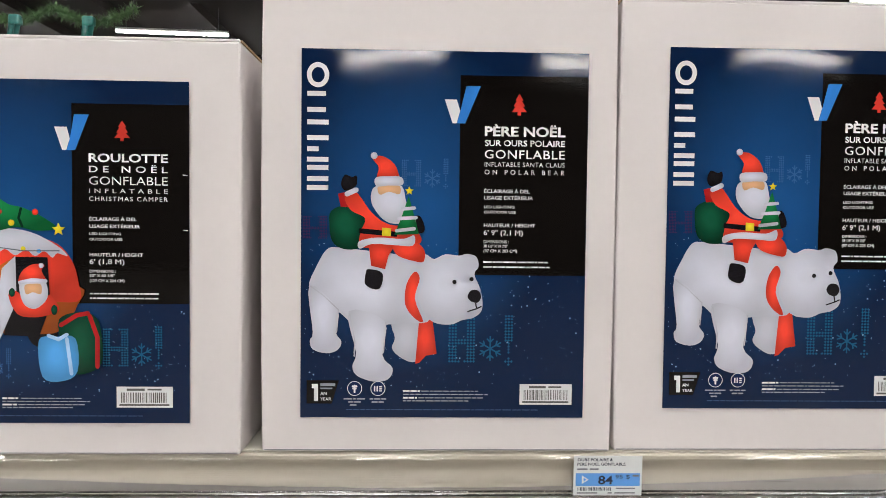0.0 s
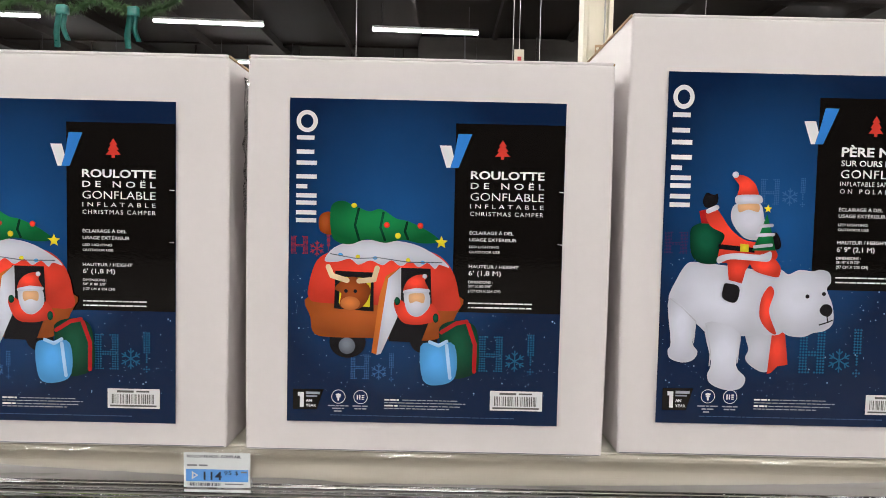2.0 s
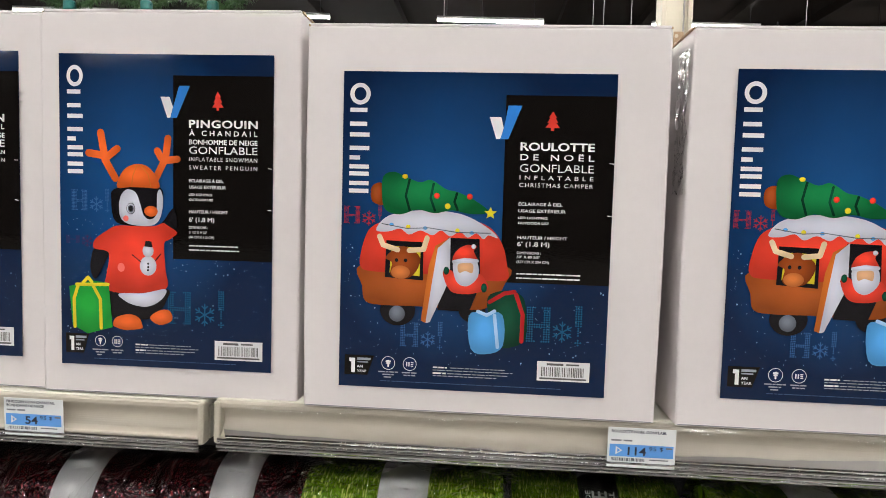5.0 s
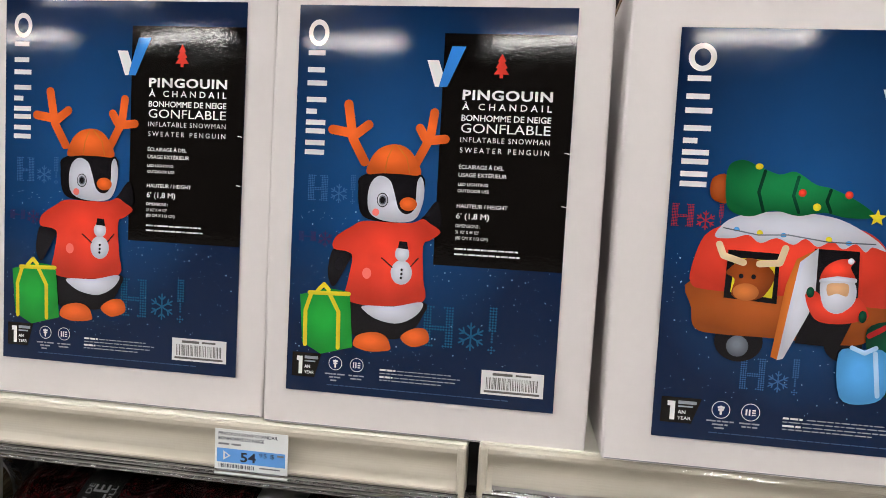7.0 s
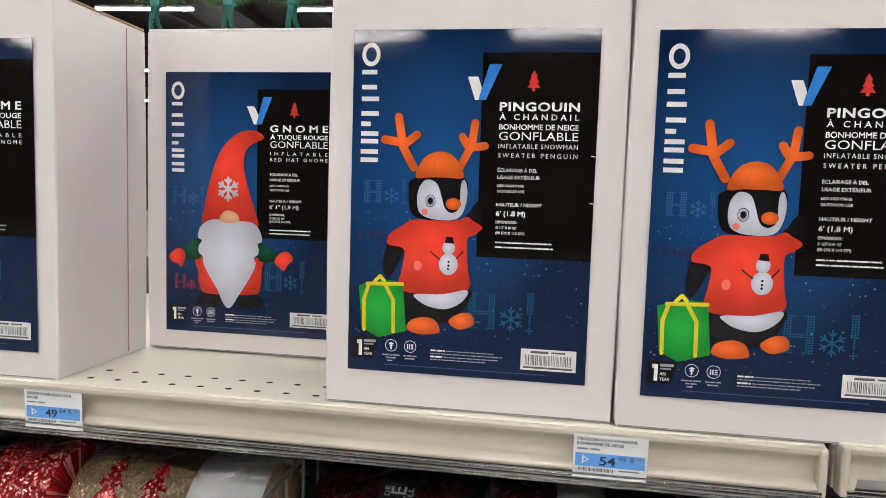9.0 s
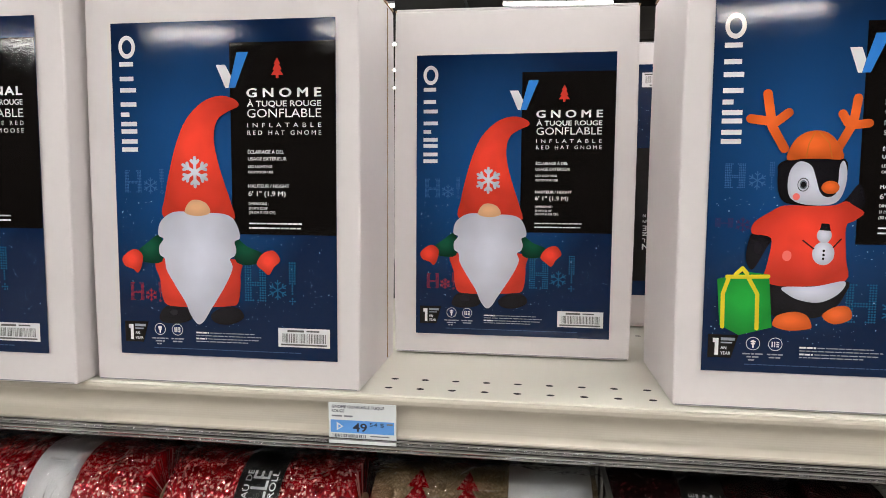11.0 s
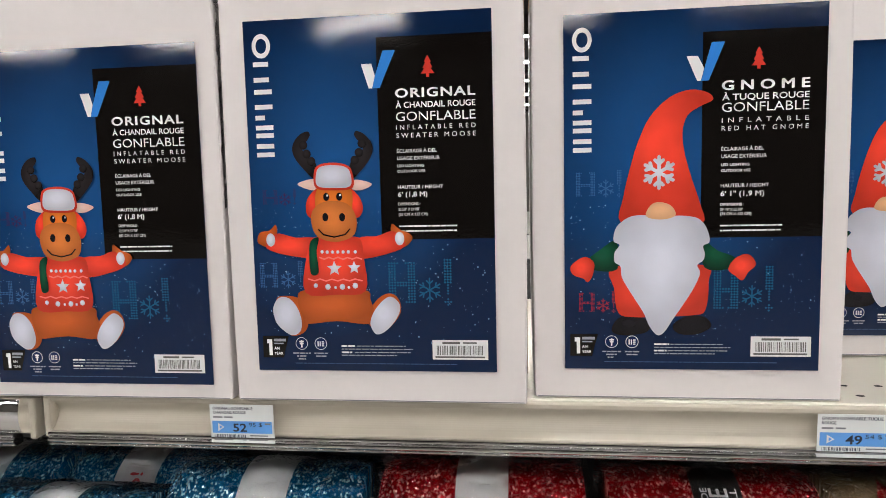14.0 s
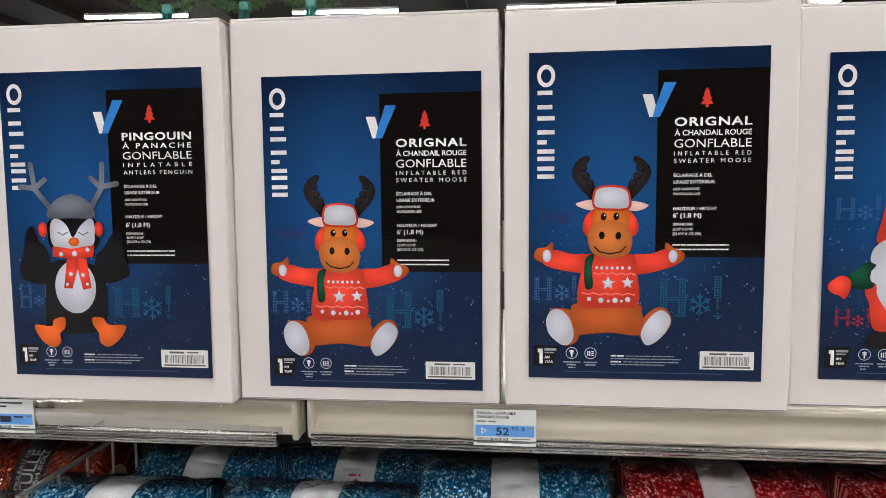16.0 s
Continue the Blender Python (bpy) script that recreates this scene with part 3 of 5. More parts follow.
    s.poly("cap_shape", [(0.278, 0.421), (0.291, 0.384), (0.322, 0.357), (0.369, 0.345), (0.418, 0.351), (0.454, 0.376), (0.477, 0.418), (0.408, 0.419), (0.339, 0.419)], ORANGE, True)
    s.strokes("cap_seam_shape", [[(0.372, 0.349), (0.353, 0.38), (0.345, 0.417)], [(0.388, 0.349), (0.424, 0.378), (0.437, 0.417)]], 0.0045, HEAD_ORANGE)
    s.poly("dark_wing_shape", [(0.169, 0.615), (0.237, 0.628), (0.22, 0.658), (0.177, 0.714), (0.155, 0.705), (0.147, 0.67)], FIGURE_BLACK, True)
    s.poly("red_sweater_shape", [(0.276, 0.543), (0.228, 0.56), (0.171, 0.589), (0.165, 0.618), (0.216, 0.624), (0.238, 0.639), (0.225, 0.701), (0.216, 0.738), (0.253, 0.757), (0.363, 0.759), (0.508, 0.741), (0.506, 0.682), (0.499, 0.598), (0.526, 0.582), (0.56, 0.56), (0.52, 0.54), (0.494, 0.53), (0.453, 0.541), (0.375, 0.543)], RED, True)
    s.blob("sweater_glow_shape", 0.295, 0.677, 0.0169, 0.0143, PALE_RED)
    s.poly("white_belly_shape", [(0.285, 0.762), (0.402, 0.758), (0.504, 0.742), (0.498, 0.768), (0.456, 0.792), (0.408, 0.802), (0.348, 0.796), (0.306, 0.782)], FIGURE_WHITE, True)
    s.poly("orange_foot_shape", [(0.255, 0.861), (0.273, 0.839), (0.332, 0.828), (0.377, 0.837), (0.396, 0.862), (0.388, 0.874), (0.318, 0.88), (0.267, 0.872)], ORANGE, True)
    s.poly("orange_foot_shape", [(0.432, 0.837), (0.473, 0.813), (0.517, 0.809), (0.537, 0.825), (0.532, 0.846), (0.475, 0.859)], ORANGE, True)
    s.poly("green_gift_shape", [(0.045, 0.744), (0.157, 0.723), (0.235, 0.729), (0.253, 0.873), (0.133, 0.897), (0.06, 0.87)], LIME, False)
    s.strokes("gift_ribbon_shape", [[(0.088, 0.739), (0.068, 0.784), (0.071, 0.875)], [(0.154, 0.732), (0.195, 0.783), (0.198, 0.877)]], 0.0151, YELLOW)
    s.strokes("gift_bow_shape", [[(0.081, 0.737), (0.159, 0.736), (0.232, 0.734)], [(0.113, 0.73), (0.136, 0.713), (0.154, 0.727)]], 0.0151, YELLOW)
    s.blob("snowman_shape", 0.424, 0.669, 0.0395, 0.0315, FIGURE_WHITE)
    s.blob("snowman_shape", 0.424, 0.621, 0.0264, 0.0201, FIGURE_WHITE)
    s.poly("snowman_hat", [(0.407, 0.607), (0.412, 0.589), (0.44, 0.59), (0.446, 0.609)], FIGURE_BLACK, False)
    s.strokes("snowman_arm", [[(0.389, 0.657), (0.349, 0.635)]], 0.0047, FIGURE_BLACK)
    s.strokes("snowman_arm", [[(0.458, 0.652), (0.484, 0.63)]], 0.0047, FIGURE_BLACK)
    s.blob("snowman_button", 0.425, 0.662, 0.0047, 0.0036, FIGURE_BLACK, 8)
    s.blob("snowman_button", 0.425, 0.673, 0.0047, 0.0036, FIGURE_BLACK, 8)
    s.blob("snowman_button", 0.424, 0.683, 0.0047, 0.0036, FIGURE_BLACK, 8)


def gnome_art(s):
    greeting(s, 0.046, 0.43, 0.234, 0.507, FAINT)
    greeting(s, 0.057, 0.773, 0.21, 0.836, HO_RED)
    greeting(s, 0.589, 0.703, 0.823, 0.833, CYAN)
    s.poly("dark_boot_shape", [(0.19, 0.887), (0.215, 0.852), (0.281, 0.841), (0.346, 0.867), (0.323, 0.893), (0.233, 0.901)], FIGURE_BLACK, True)
    s.poly("dark_boot_shape", [(0.433, 0.87), (0.491, 0.845), (0.56, 0.848), (0.583, 0.876), (0.525, 0.897), (0.456, 0.895)], FIGURE_BLACK, True)
    s.poly("red_body_shape", [(0.203, 0.702), (0.548, 0.7), (0.571, 0.748), (0.56, 0.828), (0.514, 0.842), (0.398, 0.847), (0.281, 0.848), (0.217, 0.836), (0.2, 0.767)], RED, True)
    s.poly("green_sleeve_shape", [(0.207, 0.63), (0.143, 0.654), (0.09, 0.687), (0.113, 0.711), (0.212, 0.71)], DARK_GREEN, True)
    s.poly("green_sleeve_shape", [(0.548, 0.634), (0.605, 0.66), (0.673, 0.681), (0.651, 0.711), (0.555, 0.708)], DARK_GREEN, True)
    s.poly("red_mitten_shape", [(0.025, 0.7), (0.078, 0.674), (0.118, 0.69), (0.113, 0.727), (0.093, 0.747), (0.074, 0.736), (0.034, 0.725)], RED, True)
    s.poly("red_mitten_shape", [(0.646, 0.712), (0.673, 0.681), (0.722, 0.671), (0.752, 0.699), (0.723, 0.721), (0.701, 0.744), (0.673, 0.731)], RED, True)
    s.poly("tall_hat_shape", [(0.226, 0.577), (0.234, 0.51), (0.259, 0.432), (0.292, 0.354), (0.339, 0.285), (0.414, 0.235), (0.493, 0.217), (0.559, 0.227), (0.577, 0.247), (0.526, 0.264), (0.481, 0.287), (0.463, 0.333), (0.474, 0.394), (0.503, 0.464), (0.533, 0.527), (0.542, 0.585), (0.377, 0.593)], RED, True)
    s.poly("white_beard_shape", [(0.266, 0.561), (0.32, 0.558), (0.377, 0.568), (0.446, 0.561), (0.514, 0.566), (0.548, 0.582), (0.569, 0.613), (0.571, 0.637), (0.548, 0.646), (0.555, 0.669), (0.548, 0.688), (0.526, 0.7), (0.537, 0.724), (0.514, 0.764), (0.472, 0.813), (0.433, 0.854), (0.398, 0.892), (0.37, 0.899), (0.339, 0.872), (0.316, 0.834), (0.27, 0.783), (0.231, 0.735), (0.224, 0.702), (0.201, 0.689), (0.201, 0.662), (0.221, 0.641), (0.197, 0.63), (0.203, 0.598), (0.226, 0.577)], FIGURE_WHITE, True)
    s.poly("round_nose_shape", [(0.324, 0.561), (0.343, 0.53), (0.378, 0.522), (0.423, 0.533), (0.439, 0.561), (0.382, 0.571)], TAN, True)
    s.strokes("hat_snowflake_shape", flake(0.374, 0.44, 0.062, s.w / s.h), 0.014, FIGURE_WHITE)


def moose_art(s):
    greeting(s, 0.024, 0.677, 0.213, 0.76, FAINT)
    greeting(s, 0.052, 0.47, 0.199, 0.517, HO_DIM)
    greeting(s, 0.565, 0.675, 0.83, 0.81, CYAN)
    s.poly("antler_shape", [(0.252, 0.311), (0.218, 0.32), (0.189, 0.347), (0.191, 0.378), (0.225, 0.412), (0.275, 0.447), (0.288, 0.426), (0.281, 0.399), (0.266, 0.392), (0.254, 0.399), (0.257, 0.37), (0.235, 0.368), (0.225, 0.353), (0.25, 0.336), (0.262, 0.321)], MOOSE_BLACK, True)
    s.poly("antler_shape", [(0.455, 0.314), (0.488, 0.325), (0.517, 0.352), (0.514, 0.382), (0.481, 0.415), (0.43, 0.448), (0.418, 0.428), (0.426, 0.401), (0.44, 0.394), (0.452, 0.401), (0.45, 0.373), (0.471, 0.371), (0.481, 0.356), (0.457, 0.339), (0.445, 0.324)], MOOSE_BLACK, True)
    for side in (-1, 1):
        for u, v in ((0.121, 0.349), (0.108, 0.374), (0.09, 0.395)):
            s.blob("antler_lobe", 0.354 + side * u, v, 0.0175, 0.0125, MOOSE_BLACK, 16)
    s.poly("ear_shape", [(0.202, 0.458), (0.249, 0.446), (0.287, 0.448), (0.287, 0.474), (0.248, 0.474)], PALE_EAR, True)
    s.poly("ear_shape", [(0.512, 0.463), (0.466, 0.451), (0.43, 0.452), (0.43, 0.476), (0.473, 0.478)], PALE_EAR, True)
    s.poly("ear_flap_shape", [(0.28, 0.472), (0.241, 0.501), (0.235, 0.54), (0.26, 0.556), (0.289, 0.532), (0.29, 0.481)], RED, True)
    s.poly("ear_flap_shape", [(0.418, 0.474), (0.459, 0.5), (0.471, 0.534), (0.447, 0.557), (0.418, 0.533)], RED, True)
    s.poly("brown_foot_shape", [(0.089, 0.794), (0.134, 0.779), (0.196, 0.791), (0.227, 0.844), (0.202, 0.888), (0.132, 0.888)], MOOSE_FUR, True)
    s.poly("brown_foot_shape", [(0.497, 0.809), (0.551, 0.775), (0.599, 0.782), (0.614, 0.827), (0.551, 0.879), (0.483, 0.865)], MOOSE_FUR, True)
    s.poly("brown_body_shape", [(0.221, 0.761), (0.183, 0.791), (0.202, 0.844), (0.22, 0.861), (0.35, 0.853), (0.478, 0.861), (0.502, 0.827), (0.49, 0.792), (0.463, 0.762)], MOOSE_FUR, True)
    s.poly("brown_hand_shape", [(0.025, 0.625), (0.033, 0.595), (0.075, 0.589), (0.102, 0.573), (0.107, 0.599), (0.086, 0.637)], MOOSE_FUR, True)
    s.poly("brown_hand_shape", [(0.586, 0.576), (0.623, 0.593), (0.661, 0.604), (0.668, 0.621), (0.635, 0.641), (0.589, 0.629)], MOOSE_FUR, True)
    s.poly("red_sleeve_shape", [(0.269, 0.614), (0.185, 0.61), (0.102, 0.598), (0.057, 0.634), (0.111, 0.655), (0.229, 0.669), (0.263, 0.663)], RED, True)
    s.poly("red_sleeve_shape", [(0.444, 0.616), (0.526, 0.609), (0.594, 0.596), (0.642, 0.634), (0.575, 0.658), (0.449, 0.671)], RED, True)
    s.poly("red_sweater_shape", [(0.259, 0.611), (0.352, 0.618), (0.449, 0.612), (0.468, 0.671), (0.471, 0.766), (0.351, 0.776), (0.218, 0.77), (0.227, 0.669)], RED, True)
    s.blob("cuff_shape", 0.079, 0.616, 0.0189, 0.0189, FIGURE_WHITE)
    s.blob("cuff_shape", 0.618, 0.617, 0.0189, 0.0189, FIGURE_WHITE)
    s.strokes("knit_line", [[(0.283, 0.668), (0.303, 0.673), (0.322, 0.668), (0.342, 0.673), (0.361, 0.668), (0.381, 0.674), (0.4, 0.669), (0.42, 0.674), (0.439, 0.669), (0.459, 0.674)]], 0.0059, PALE_RED)
    s.strokes("knit_line", [[(0.233, 0.73), (0.258, 0.735), (0.282, 0.73), (0.307, 0.736), (0.332, 0.731), (0.356, 0.736), (0.38, 0.731), (0.405, 0.736), (0.429, 0.731), (0.458, 0.736)]], 0.0059, PALE_RED)
    s.blob("knit_dot", 0.295, 0.652, 0.0071, 0.0052, FIGURE_WHITE, 8)
    s.blob("knit_dot", 0.317, 0.653, 0.0071, 0.0052, FIGURE_WHITE, 8)
    s.blob("knit_dot", 0.339, 0.653, 0.0071, 0.0052, FIGURE_WHITE, 8)
    s.blob("knit_dot", 0.361, 0.653, 0.0071, 0.0052, FIGURE_WHITE, 8)
    s.blob("knit_dot", 0.383, 0.653, 0.0071, 0.0052, FIGURE_WHITE, 8)
    s.blob("knit_dot", 0.405, 0.653, 0.0071, 0.0052, FIGURE_WHITE, 8)
    s.blob("knit_dot", 0.434, 0.653, 0.0071, 0.0052, FIGURE_WHITE, 8)
    s.blob("knit_dot", 0.263, 0.749, 0.0094, 0.0069, FIGURE_WHITE, 8)
    s.blob("knit_dot", 0.314, 0.753, 0.0118, 0.0086, FIGURE_WHITE, 8)
    s.blob("knit_dot", 0.375, 0.753, 0.0118, 0.0086, FIGURE_WHITE, 8)
    s.blob("knit_dot", 0.429, 0.75, 0.0118, 0.0086, FIGURE_WHITE, 8)
    s.blob("knit_dot", 0.346, 0.755, 0.0059, 0.0043, FIGURE_WHITE, 8)
    s.blob("knit_dot", 0.402, 0.755, 0.0059, 0.0043, FIGURE_WHITE, 8)
    s.star("knit_leaf", 0.344, 0.7, 0.032, FIGURE_WHITE)
    s.star("knit_leaf", 0.427, 0.698, 0.028, FIGURE_WHITE)
    s.poly("white_sole_shape", [(0.079, 0.808), (0.104, 0.784), (0.146, 0.786), (0.183, 0.817), (0.197, 0.861), (0.182, 0.888), (0.145, 0.893), (0.095, 0.865), (0.078, 0.835)], FIGURE_WHITE, True)
    s.poly("white_sole_shape", [(0.609, 0.801), (0.575, 0.782), (0.539, 0.795), (0.502, 0.827), (0.487, 0.861), (0.507, 0.889), (0.539, 0.886), (0.58, 0.861), (0.609, 0.827)], FIGURE_WHITE, True)
    s.poly("orange_head_shape", [(0.287, 0.472), (0.353, 0.464), (0.423, 0.474), (0.428, 0.525), (0.406, 0.567), (0.296, 0.566), (0.275, 0.523)], HEAD_ORANGE, True)
    s.poly("muzzle_shape", [(0.255, 0.569), (0.262, 0.535), (0.297, 0.513), (0.353, 0.507), (0.406, 0.516), (0.437, 0.542), (0.444, 0.576), (0.425, 0.609), (0.352, 0.624), (0.279, 0.608)], MUZZLE, True)
    s.blob("nostril_shape", 0.315, 0.553, 0.0125, 0.012, FIGURE_BLACK, 14)
    s.blob("nostril_shape", 0.385, 0.554, 0.0125, 0.012, FIGURE_BLACK, 14)
    s.strokes("mouth_line", [[(0.285, 0.588), (0.305, 0.603), (0.35, 0.61), (0.395, 0.603), (0.415, 0.588)]], 0.0055, FIGURE_BLACK)
    for u in (0.322, 0.376):
        s.blob("eye_shape", u, 0.496, 0.0125, 0.0115, FIGURE_BLACK, 16)
        s.blob("eye_glint", u + 0.004, 0.492, 0.0042, 0.003, FIGURE_WHITE, 14)
    s.poly("hat_rim_shape", [(0.28, 0.47), (0.275, 0.426), (0.295, 0.406), (0.353, 0.4), (0.411, 0.408), (0.433, 0.428), (0.433, 0.472), (0.353, 0.478)], RED, True)
    s.poly("white_hat_shape", [(0.287, 0.464), (0.285, 0.428), (0.302, 0.411), (0.353, 0.407), (0.404, 0.413), (0.425, 0.43), (0.423, 0.467), (0.353, 0.471)], FIGURE_WHITE, True)
    s.poly("green_scarf_shape", [(0.249, 0.621), (0.284, 0.611), (0.273, 0.652), (0.278, 0.711), (0.246, 0.715), (0.241, 0.661)], DARK_GREEN, True)


def bear_art(s):
    greeting(s, 0.348, 0.289, 0.516, 0.372, FAINT)
    greeting(s, 0.006, 0.445, 0.207, 0.515, HO_DIM)
    greeting(s, 0.517, 0.714, 0.75, 0.856, CYAN)
    s.poly("far_leg_shape", [(0.322, 0.735), (0.425, 0.735), (0.417, 0.789), (0.418, 0.835), (0.386, 0.846), (0.342, 0.829), (0.32, 0.807), (0.33, 0.78)], SHADED_WHITE, True)
    s.poly("scarf_tail_shape", [(0.415, 0.723), (0.461, 0.726), (0.477, 0.823), (0.44, 0.828), (0.416, 0.848), (0.402, 0.851)], RED, False)
    s.poly("white_body_shape", [(0.09, 0.54), (0.129, 0.534), (0.207, 0.54), (0.325, 0.55), (0.414, 0.567), (0.454, 0.633), (0.455, 0.726), (0.385, 0.74), (0.306, 0.743), (0.208, 0.754), (0.129, 0.707), (0.06, 0.682), (0.029, 0.64), (0.055, 0.586)], FIGURE_WHITE, True)
    s.poly("back_leg_shape", [(0.031, 0.637), (0.129, 0.702), (0.123, 0.764), (0.143, 0.791), (0.129, 0.814), (0.09, 0.823), (0.043, 0.812), (0.033, 0.787), (0.043, 0.764)], FIGURE_WHITE, True)
    s.poly("front_leg_shape", [(0.168, 0.707), (0.294, 0.734), (0.287, 0.827), (0.323, 0.863), (0.307, 0.894), (0.254, 0.9), (0.198, 0.884), (0.182, 0.858), (0.194, 0.819)], FIGURE_WHITE, True)
    s.poly("green_sack_shape", [(0.105, 0.435), (0.158, 0.42), (0.217, 0.435), (0.227, 0.478), (0.207, 0.532), (0.148, 0.538), (0.109, 0.517), (0.099, 0.471)], DARK_GREEN, True)
    s.poly("sack_tie_shape", [(0.138, 0.424), (0.128, 0.389), (0.177, 0.38), (0.207, 0.424)], DEEP_RED, False)
    s.poly("white_head_shape", [(0.41, 0.586), (0.4, 0.564), (0.434, 0.55), (0.464, 0.563), (0.503, 0.55), (0.553, 0.553), (0.579, 0.548), (0.613, 0.556), (0.621, 0.583), (0.607, 0.604), (0.63, 0.648), (0.636, 0.698), (0.608, 0.722), (0.565, 0.73), (0.525, 0.742), (0.465, 0.736), (0.425, 0.703), (0.405, 0.656)], FIGURE_WHITE, True)
    s.poly("scarf_shape", [(0.397, 0.598), (0.415, 0.617), (0.399, 0.672), (0.429, 0.734), (0.395, 0.723), (0.365, 0.687), (0.369, 0.633)], RED, True)
    s.poly("dark_nose_shape", [(0.584, 0.664), (0.596, 0.648), (0.62, 0.648), (0.632, 0.664), (0.62, 0.681), (0.596, 0.678)], FIGURE_BLACK, True)
    for u, v in ((0.537, 0.625), (0.597, 0.617)):
        s.blob("eye_shape", u, v, 0.0075, 0.006, FIGURE_BLACK, 14)
    s.strokes("mouth_line", [[(0.612, 0.68), (0.616, 0.698), (0.585, 0.706)], [(0.616, 0.698), (0.632, 0.692)]], 0.0045, FIGURE_BLACK)
    # greyer strokes draw the shade in the creases round the legs
    for line in ([(0.132, 0.703), (0.126, 0.765)], [(0.172, 0.715), (0.19, 0.79), (0.188, 0.83)], [(0.298, 0.738), (0.29, 0.82)], [(0.035, 0.64), (0.08, 0.665), (0.13, 0.702)]):
        s.strokes("seam_line", [line], 0.0045, SHADED_WHITE)
    s.poly("red_jacket_shape", [(0.152, 0.397), (0.187, 0.38), (0.246, 0.439), (0.305, 0.47), (0.384, 0.477), (0.42, 0.508), (0.398, 0.527), (0.325, 0.524), (0.213, 0.534), (0.207, 0.493), (0.223, 0.455), (0.172, 0.432)], RED, True)
    s.strokes("white_cuff_shape", [[(0.16, 0.389), (0.191, 0.378)]], 0.0177, FIGURE_WHITE)
    s.poly("dark_mitten_shape", [(0.14, 0.355), (0.152, 0.337), (0.177, 0.343), (0.193, 0.34), (0.191, 0.367), (0.158, 0.38), (0.142, 0.371)], FIGURE_BLACK, True)
    s.poly("dark_mitten_shape", [(0.384, 0.454), (0.413, 0.446), (0.431, 0.477), (0.42, 0.493), (0.38, 0.488)], FIGURE_BLACK, True)
    s.poly("belt_shape", [(0.203, 0.481), (0.335, 0.49), (0.335, 0.504), (0.203, 0.495)], FIGURE_BLACK, False)
    s.poly("buckle_shape", [(0.282, 0.479), (0.313, 0.481), (0.313, 0.502), (0.282, 0.501)], YELLOW, False)
    s.poly("red_leg_shape", [(0.236, 0.524), (0.329, 0.524), (0.305, 0.555), (0.294, 0.592), (0.245, 0.583)], RED, False)
    s.poly("red_leg_shape", [(0.321, 0.519), (0.394, 0.516), (0.43, 0.539), (0.428, 0.57), (0.394, 0.569), (0.335, 0.553)], RED, True)
    s.poly("coat_trim_shape", [(0.203, 0.517), (0.266, 0.506), (0.355, 0.509), (0.394, 0.499), (0.39, 0.527), (0.325, 0.526), (0.246, 0.524), (0.205, 0.537)], FIGURE_WHITE, True)
    s.poly("dark_boot_shape", [(0.227, 0.602), (0.237, 0.592), (0.284, 0.602), (0.28, 0.64), (0.257, 0.647), (0.225, 0.633)], FIGURE_BLACK, True)
    s.poly("white_beard_shape", [(0.261, 0.367), (0.305, 0.37), (0.35, 0.366), (0.368, 0.416), (0.4, 0.462), (0.325, 0.468), (0.285, 0.456), (0.248, 0.419), (0.244, 0.385)], FIGURE_WHITE, True)
    s.poly("face_shape", [(0.267, 0.367), (0.305, 0.362), (0.342, 0.366), (0.342, 0.388), (0.305, 0.382), (0.273, 0.39)], TAN, True)
    s.poly("red_hat_shape", [(0.267, 0.348), (0.269, 0.316), (0.245, 0.289), (0.285, 0.287), (0.324, 0.308), (0.342, 0.342), (0.344, 0.349)], RED, True)
    s.poly("hat_trim_shape", [(0.259, 0.344), (0.305, 0.34), (0.348, 0.342), (0.352, 0.363), (0.305, 0.365), (0.261, 0.367)], FIGURE_WHITE, True)
    s.blob("hat_ball_shape", 0.253, 0.285, 0.0118, 0.0092, FIGURE_WHITE, 16)
    s.poly("small_tree_shape", [(0.374, 0.392), (0.4, 0.462), (0.41, 0.496), (0.325, 0.498), (0.348, 0.454)], GREEN, False)
    s.strokes("tree_snow_shape", [[(0.352, 0.428), (0.394, 0.425)], [(0.34, 0.454), (0.4, 0.451)], [(0.333, 0.487), (0.394, 0.481)]], 0.0118, FIGURE_WHITE)
    s.star("star_shape", 0.376, 0.379, 0.016, YELLOW)


def camper_art(s):
    greeting(s, 0.233, 0.779, 0.397, 0.869, FAINT)
    greeting(s, 0.01, 0.417, 0.158, 0.48, HO_RED)
    greeting(s, 0.703, 0.711, 0.912, 0.84, CYAN)
    s.blob("wheel_shape", 0.221, 0.747, 0.0668, 0.0498, FIGURE_BLACK)
    s.blob("wheel_shape", 0.5, 0.73, 0.0517, 0.0479, FIGURE_BLACK)
    s.blob("hub_shape", 0.219, 0.759, 0.0302, 0.0258, FIGURE_GREY)
    s.poly("camper_lower_shape", [(0.081, 0.604), (0.084, 0.673), (0.099, 0.723), (0.17, 0.733), (0.302, 0.733), (0.489, 0.738), (0.566, 0.723), (0.619, 0.653), (0.625, 0.596), (0.36, 0.583)], CAMPER_BROWN, True)
    s.poly("camper_upper_shape", [(0.077, 0.612), (0.079, 0.561), (0.105, 0.496), (0.158, 0.467), (0.244, 0.447), (0.353, 0.444), (0.462, 0.451), (0.551, 0.473), (0.602, 0.522), (0.624, 0.587), (0.621, 0.641), (0.473, 0.637), (0.362, 0.63), (0.132, 0.627)], RED, True)
